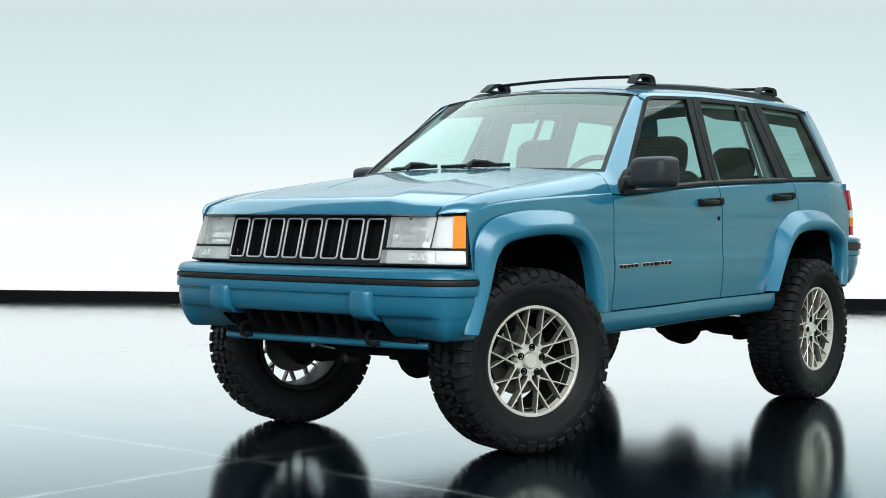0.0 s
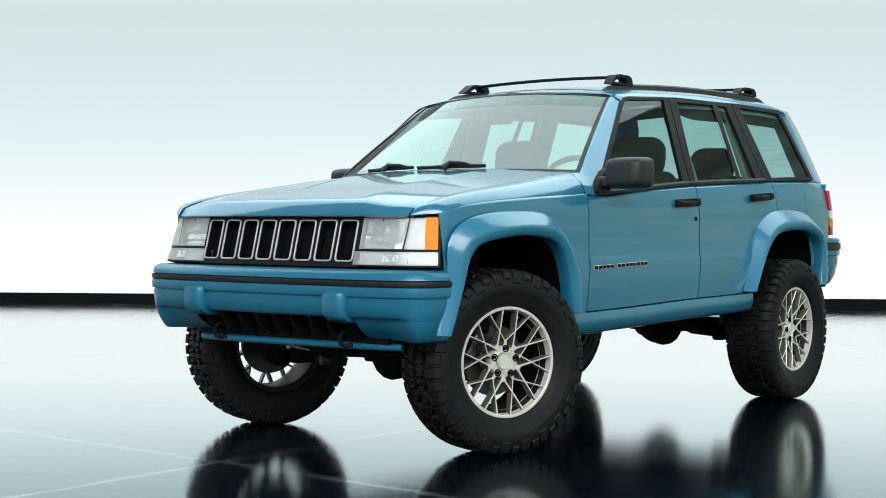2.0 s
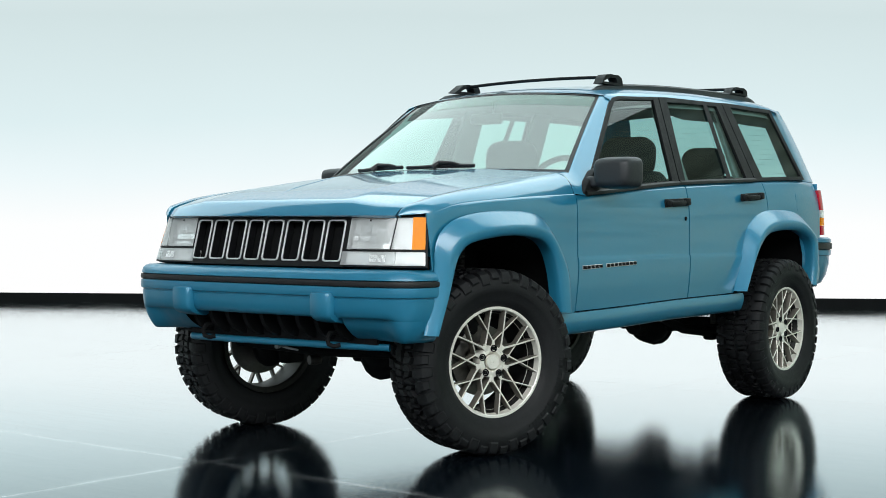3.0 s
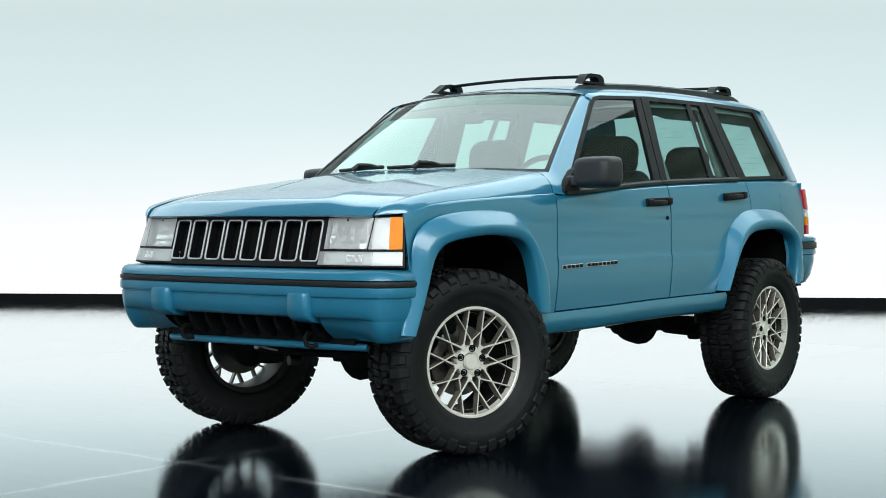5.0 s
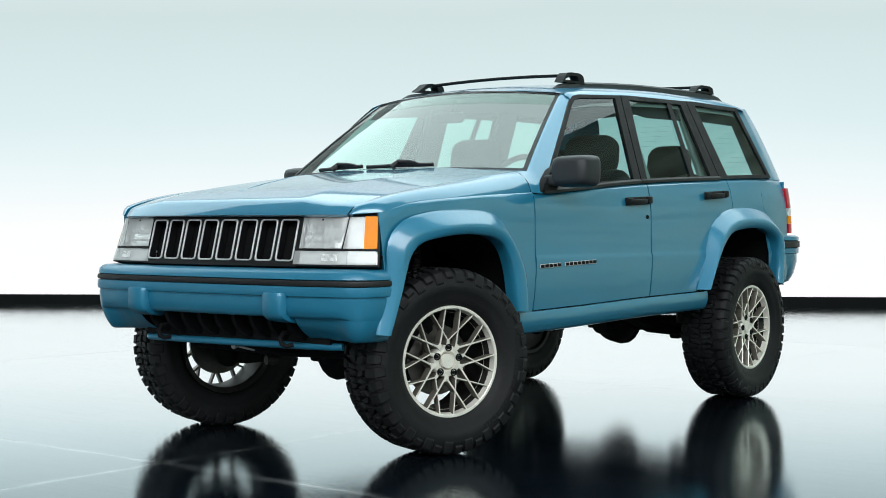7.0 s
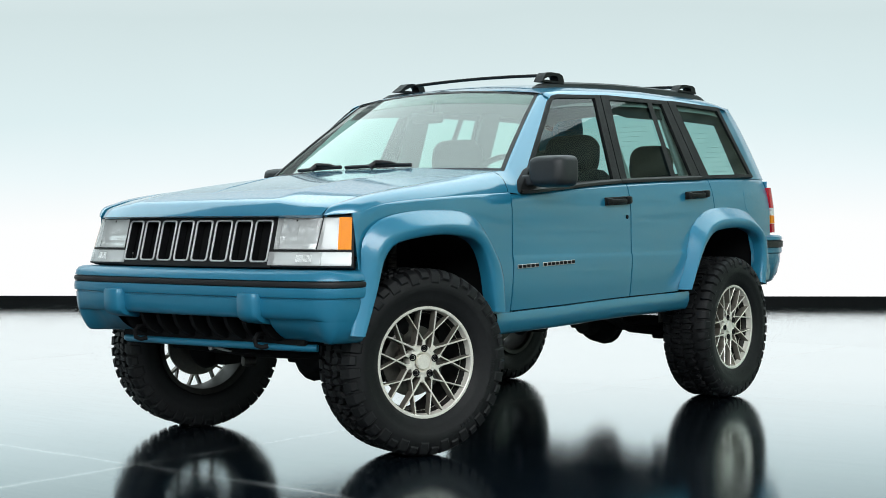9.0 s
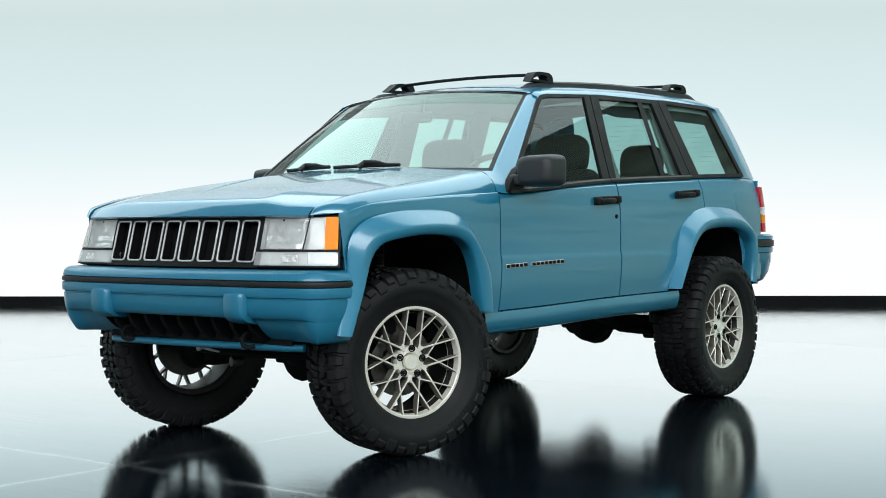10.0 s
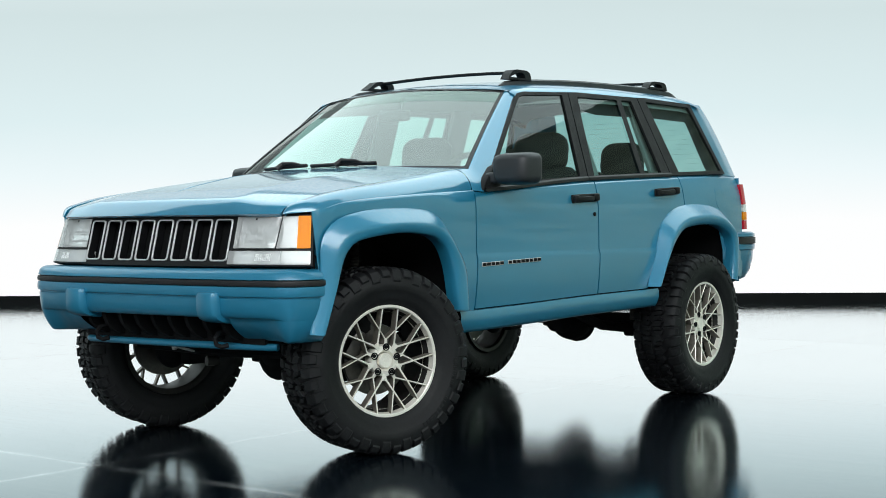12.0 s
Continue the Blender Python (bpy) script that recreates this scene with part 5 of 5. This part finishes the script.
# door mirrors
def mirror_shape():
    bm, rows = bmesh.new(), []
    for y, sx, sz in ((-0.660, 0.055, 0.040), (-0.655, 0.080, 0.058), (-0.64, 0.094, 0.067), (-0.60, 0.102, 0.073), (-0.54, 0.104, 0.075), (-0.525, 0.103, 0.074), (-0.520, 0.099, 0.070)):
        pts = []
        for j in range(28):
            a = 2 * math.pi * j / 28
            c, s = math.cos(a), math.sin(a)
            e = 0.42
            pts.append(Vector((0.968 + sx * math.copysign(abs(c) ** e, c), y + 0.065, 1.236 + sz * math.copysign(abs(s) ** e, s) + 0.02 * sx * c)))
        rows.append(pts)
    vs = add_grid(bm, rows, True)
    bm.faces.new(vs[0][::-1])
    bm.faces.new(vs[-1])
    add_box(bm, pose(0.868, -0.545, 1.195, 0, 0, 0), (0.07, 0.08, 0.05), 0.012)
    return bm


mirrors = both("door_mirror", mirror_shape(), HOUSING, "slate grey plastic door mirror", 50)
mirrors[1].location = (0.095, 0.11, -0.01)           # moved off its mirrored place to fit the camera's view


def sail_shape():
    bm = bmesh.new()
    pts = [(-0.640, 1.135), (-0.615, 1.175), (-0.55, 1.245), (-0.505, 1.262), (-0.495, 1.148)]
    add_prism(bm, [(y, z) for y, z in pts], Matrix.Translation((0.862, 0, 0)) @ Matrix(((0, 0, 1, 0), (1, 0, 0, 0), (0, 1, 0, 0), (0, 0, 0, 1))), 0.04, 0.008)
    return bm


sub_both("mirror_base", sail_shape(), BLACK, mirrors)


# door handles, locks, waist strips
def handle_shape(y0, y1, z0, z1):
    bm = bmesh.new()
    x = 0.864
    pitch = math.degrees(math.atan2(z1 - z0, y1 - y0))
    mid = ((y0 + y1) / 2, (z0 + z1) / 2)
    add_box(bm, pose(x - 0.004, *mid, pitch), (0.012, y1 - y0, 0.042), 0.005)
    add_box(bm, pose(x + 0.018, mid[0] - 0.025, mid[1] - 0.004, pitch), (0.016, (y1 - y0) * 0.62, 0.024), 0.006)
    add_box(bm, pose(x + 0.010, y0 + 0.025, z0, pitch), (0.024, 0.04, 0.036), 0.008)
    add_box(bm, pose(x + 0.010, y1 - 0.035, z1, pitch), (0.024, 0.045, 0.038), 0.008)
    return bm


sub_both("door_handle", handle_shape(0.118, 0.362, 1.103, 1.114), BLACK, front_doors, "black door handle")
sub_both("door_handle", handle_shape(0.957, 1.212, 1.146, 1.160), BLACK, rear_doors, "black door handle")
bm = bmesh.new()
add_lathe(bm, [(0.0005, 0.006), (0.008, 0.006), (0.011, 0.003), (0.011, -0.01)], pose(0.862, 0.328, 1.027), 16)
sub_both("door_lock", bm, UNDER, front_doors)


def waist(y0, y1):
    bm, rows = bmesh.new(), []
    for i in range(21):
        y = y0 + (y1 - y0) * i / 20
        z = curve(y, BELT)
        x = glass_x(z)
        rows.append([Vector((x - 0.002, y, z - 0.004)), Vector((x + 0.009, y, z - 0.001)), Vector((x + 0.009, y, z + 0.012)), Vector((x + 0.001, y, z + 0.020)), Vector((x - 0.012, y, z + 0.020))])
    add_grid(bm, rows)
    return bm


sub_both("waist_strip", waist(-0.62, 0.31), TRIM, front_doors, "black rubber waist strip")
sub_both("waist_strip", waist(0.325, 1.215), TRIM, rear_doors, "black rubber waist strip")
# badge on the door: plain blocks, silver with a dark face
def block_mesh(size, mat):
    bm = bmesh.new()
    add_box(bm, Matrix.Identity(4), size, 0.0015, 1)
    return finish(bm, "badge_block", mat, 30)


BLOCK, INLAY = block_mesh((0.005, 0.0325, 0.019), SILVER), block_mesh((0.005, 0.0296, 0.0148), UNDER)
for sign, door in ((1, front_doors[0]), (-1, front_doors[1])):
    for k in range(14):
        if k == 5:
            continue
        y = -0.646 + k * 0.0345
        z = 0.794 + 0.030 * (y + 0.646)
        for data, out in ((BLOCK, 0.002), (INLAY, 0.0036)):
            p = new("badge_block", data)
            p.location = ((side_x(y, z) + out) * sign, y, z)
            p.parent = door


# wipers
def wiper(x0, x1, pivot):
    bm = bmesh.new()
    pts = []
    for k in range(9):
        u = (x0 + (x1 - x0) * k / 8) / 0.757
        pts.append(ws_point(u, 0.018 + 0.012 * k / 8, 0.016))
    add_tube(bm, pts, 0.008, 6, 1.3)
    arm = [ws_point(pivot / 0.757, -0.02, 0.03), ws_point((pivot + 0.02) / 0.757, 0.03, 0.036), ws_point((pivot + 0.10) / 0.757, 0.035, 0.030), ws_point(((x0 + x1) / 2 + 0.12) / 0.757, 0.03, 0.022)]
    add_tube(bm, arm, [0.016, 0.012, 0.008, 0.006], 8)
    part("wiper", bm, TRIM, car, "black windscreen wiper")


wiper(-0.50, -0.17, -0.36)
wiper(-0.13, 0.28, 0.06)
bm = bmesh.new()
add_grid(bm, [[ws_base(u / 10) + Vector((0, dy, dz)) for u in range(-10, 11)] for dy, dz in ((0.03, 0.012), (-0.03, -0.008), (-0.08, -0.012))])
part("cowl", bm, BLACK, car, "black plastic cowl")


for sign in (1, -1):
    # grey covers on the inside of the windscreen pillars
    bm = bmesh.new()
    add_grid(bm, [[ws_point(0.985 * sign, k / 10, -0.006) + Vector((-0.02 * sign * j, 0.05 * j, 0.0)) for j in ((0, 0.4, 1, 2) if sign > 0 else (0, 0.06, 0.12))] for k in range(11)])
    part("pillar_cover", bm, LINER, car, "grey windscreen pillar cover", 60)


# ---- tail ----
def rear_plan(s):
    """From the flare round the corner and across the back."""
    return [(0.838, 1.91), (0.845, 2.03), (0.845, 2.13), (0.836, 2.21), (0.812, 2.28), (0.765, 2.325), (0.66, 2.345), (0.40, 2.365), (0.0, 2.372)][s]


def rear_band(profile):
    bm, rows = bmesh.new(), []
    plan = [Vector((*rear_plan(s), 0)) for s in range(9)]
    plan = plan + [Vector((-p.x, p.y, 0)) for p in reversed(plan[:-1])]
    for i, p in enumerate(plan):
        d = (plan[min(i + 1, len(plan) - 1)] - plan[max(i - 1, 0)]).normalized()
        n = Vector((d.y, -d.x, 0))
        rows.append([p + n * o + Vector((0, 0, z)) for o, z in profile])
    add_grid(bm, rows)
    return bm


rear_bumper = part("rear_bumper", rear_band([(-0.10, 0.922), (-0.02, 0.922), (0.0, 0.912), (0.002, 0.893), (-0.006, 0.890), (-0.006, 0.846), (0.002, 0.843), (0.0, 0.815), (-0.010, 0.808), (-0.012, 0.76), (-0.03, 0.69), (-0.06, 0.64), (-0.10, 0.622), (-0.2, 0.62)]), SATIN, car, "", 40)
part("rubber_strip", rear_band([(-0.008, 0.890), (0.006, 0.886), (0.006, 0.850), (-0.008, 0.846)]), TRIM, rear_bumper, "black rubber rub strip")
for sign in (1, -1):
    def tail_patch(z0, z1):
        bm, rows = bmesh.new(), []
        for x, y in ((0.826, 2.088), (0.825, 2.125), (0.815, 2.155), (0.785, 2.17), (0.70, 2.18)):
            rows.append([Vector(((x - 0.014 * max(0, (z - 1.1)) / 0.11) * sign, y + 0.006 + 0.10 * (1.07 - z), z)) for z in (z0, (z0 + z1) / 2, z1)])
        add_grid(bm, rows)
        thicken(bm, 0.02)
        return bm

    tail = part("tail_lamp", tail_patch(1.09, 1.212), RED, car, "red, clear and amber tail lamp")
    part("reversing_lens", tail_patch(1.045, 1.088), REFLECTOR, tail, "clear lens")
    part("amber_lens", tail_patch(0.995, 1.043), AMBER, tail, "amber lens")
    part("red_lens", tail_patch(0.938, 0.993), RED, tail, "red lens")

# ---- cabin ----
bm = bmesh.new()
rows = []
for i in range(17):
    y = -0.11 + 1.98 * i / 16
    e = curve(y, ROOF_EDGE) - 0.035
    rows.append([Vector((x, y, e + 0.03 * (1 - (x / 0.62) ** 2) - (0.05 if abs(x) > 0.6 else 0))) for x in (-0.65, -0.58, -0.4, -0.2, 0, 0.2, 0.4, 0.58, 0.65)])
add_grid(bm, rows)
part("headliner", bm, LINER, car, "pale grey headliner")
bm = bmesh.new()
for s in (1, -1):
    add_grid(bm, [[Vector((0.80 * s, y, z)) for y in (-0.72, 0.3, 0.84)] for z in (0.60, 0.9, 1.10)])
    add_grid(bm, [[Vector((0.80 * s, y, z)) for y in (0.84, 1.4, 1.95)] for z in (1.045, 1.10)])
add_grid(bm, [[Vector((x, y, 0.63)) for y in (-0.75, 0.5, 2.0)] for x in (-0.8, 0, 0.8)])
add_grid(bm, [[Vector((x, -0.75, z)) for z in (0.6, 0.9, 1.16)] for x in (-0.8, 0, 0.8)])
part("cabin_lining", bm, CABIN, car, "charcoal cabin lining")
bm = bmesh.new()
rows = []
for x in (-0.72, -0.6, -0.3, 0.0, 0.3, 0.6, 0.72):
    bow = -0.10 * (1 - (x / 0.74) ** 2)
    rows.append([Vector((x, -0.63 + bow, 1.17)), Vector((x, -0.50 + bow * 0.4, 1.19)), Vector((x, -0.38, 1.185)), Vector((x, -0.32, 1.15)), Vector((x, -0.34, 1.0)), Vector((x, -0.45, 0.8))])
add_grid(bm, rows)
add_box(bm, pose(0.37, -0.36, 1.185), (0.36, 0.16, 0.06), 0.025)
part("dashboard", bm, CABIN, car, "charcoal dashboard", 60)
bm = bmesh.new()
wheel_m = pose(0.37, -0.145, 1.175, 62, 0, 0)
loop = [wheel_m @ Vector((0.185 * math.cos(2 * math.pi * k / 40), 0.185 * math.sin(2 * math.pi * k / 40), 0)) for k in range(41)]
add_tube(bm, loop, 0.015, 8)
add_box(bm, wheel_m @ pose(0, -0.01, -0.01), (0.15, 0.13, 0.05), 0.02)
for a in (0, 180, 270):
    add_box(bm, wheel_m @ pose(0.12 * math.cos(radians(a)), 0.12 * math.sin(radians(a)), -0.006, 0, 0, a), (0.11, 0.03, 0.014), 0.004)
part("steering_wheel", bm, CABIN, car, "dark four-spoke steering wheel", 60)
bm = bmesh.new()
add_box(bm, pose(-0.03, -0.20, 1.548, -8, 0, 8), (0.19, 0.035, 0.06), 0.016)
add_tube(bm, [(0.0, -0.19, 1.56), (0.0, -0.17, 1.64)], 0.008, 8)
part("rear_view_mirror", bm, BLACK, car, "black rear-view mirror")


def seat(x, y, rear=False):
    bm = bmesh.new()
    add_box(bm, pose(x, y - 0.18, 0.86, 6), (0.50, 0.52, 0.16), 0.05, 3)
    s = part("seat", bm, CABIN, car, "charcoal cloth seat", 60)
    bm = bmesh.new()
    add_box(bm, pose(x, y + 0.07, 1.05, -12), (0.50, 0.15, 0.48), 0.07, 4)
    part("backrest", bm, CABIN, s, "", 60)
    bm = bmesh.new()
    add_box(bm, pose(x, y + 0.13, 1.365 if not rear else 1.345, -8), (0.32 if not rear else 0.27, 0.17, 0.225), 0.08, 5)
    part("headrest", bm, CABIN, s, "", 60)


seat(0.37, 0.44)
seat(-0.37, 0.37)
seat(0.36, 1.32, True)
seat(-0.36, 1.32, True)
for sign in (1, -1):
    for y, z in ((0.36, 1.40), (1.16, 1.45)):
        bm = bmesh.new()
        add_box(bm, pose(0.715 * sign - 0.02 * sign, y + (0.09 if y < 1 else -0.02) + (0.03 if sign < 0 else 0.0), 1.42, 3, -19.3 * sign, 0), (0.025, 0.12 if sign > 0 else 0.18, 0.56), 0.008)
        part("pillar_trim", bm, LINER, car, "grey pillar trim")
for sign in (1, -1):
    # dark trim along the roof's edge and over the rear corner
    bm, rows = bmesh.new(), []
    for i in range(17):
        y = -0.05 + 1.93 * i / 16
        top = curve(y, WINDOW_TOP)
        rows.append([Vector(((glass_x(z) - 0.035) * sign, y, z)) for z in (top + 0.005, top - 0.03, top - (0.062 + 0.05 * ease((y - 0.4) / 0.25)) * (1.0 if sign > 0 else 0.5))])
    add_grid(bm, rows)
    part("roof_trim", bm, CABIN, car, "charcoal roof edge trim")
    if sign < 0:
        continue
    bm, rows = bmesh.new(), []
    for i in range(13):
        z = 1.24 + 0.44 * i / 12
        lead = 1.748 - 0.13 * (z - 1.29)
        rows.append([Vector(((glass_x(z) - 0.045) * sign, lead + (2.02 - 0.25 * (z - 1.24) - lead) * k / 4, z)) for k in range(5)])
    add_grid(bm, rows)
    part("corner_trim", bm, CABIN, car, "charcoal rear corner trim")
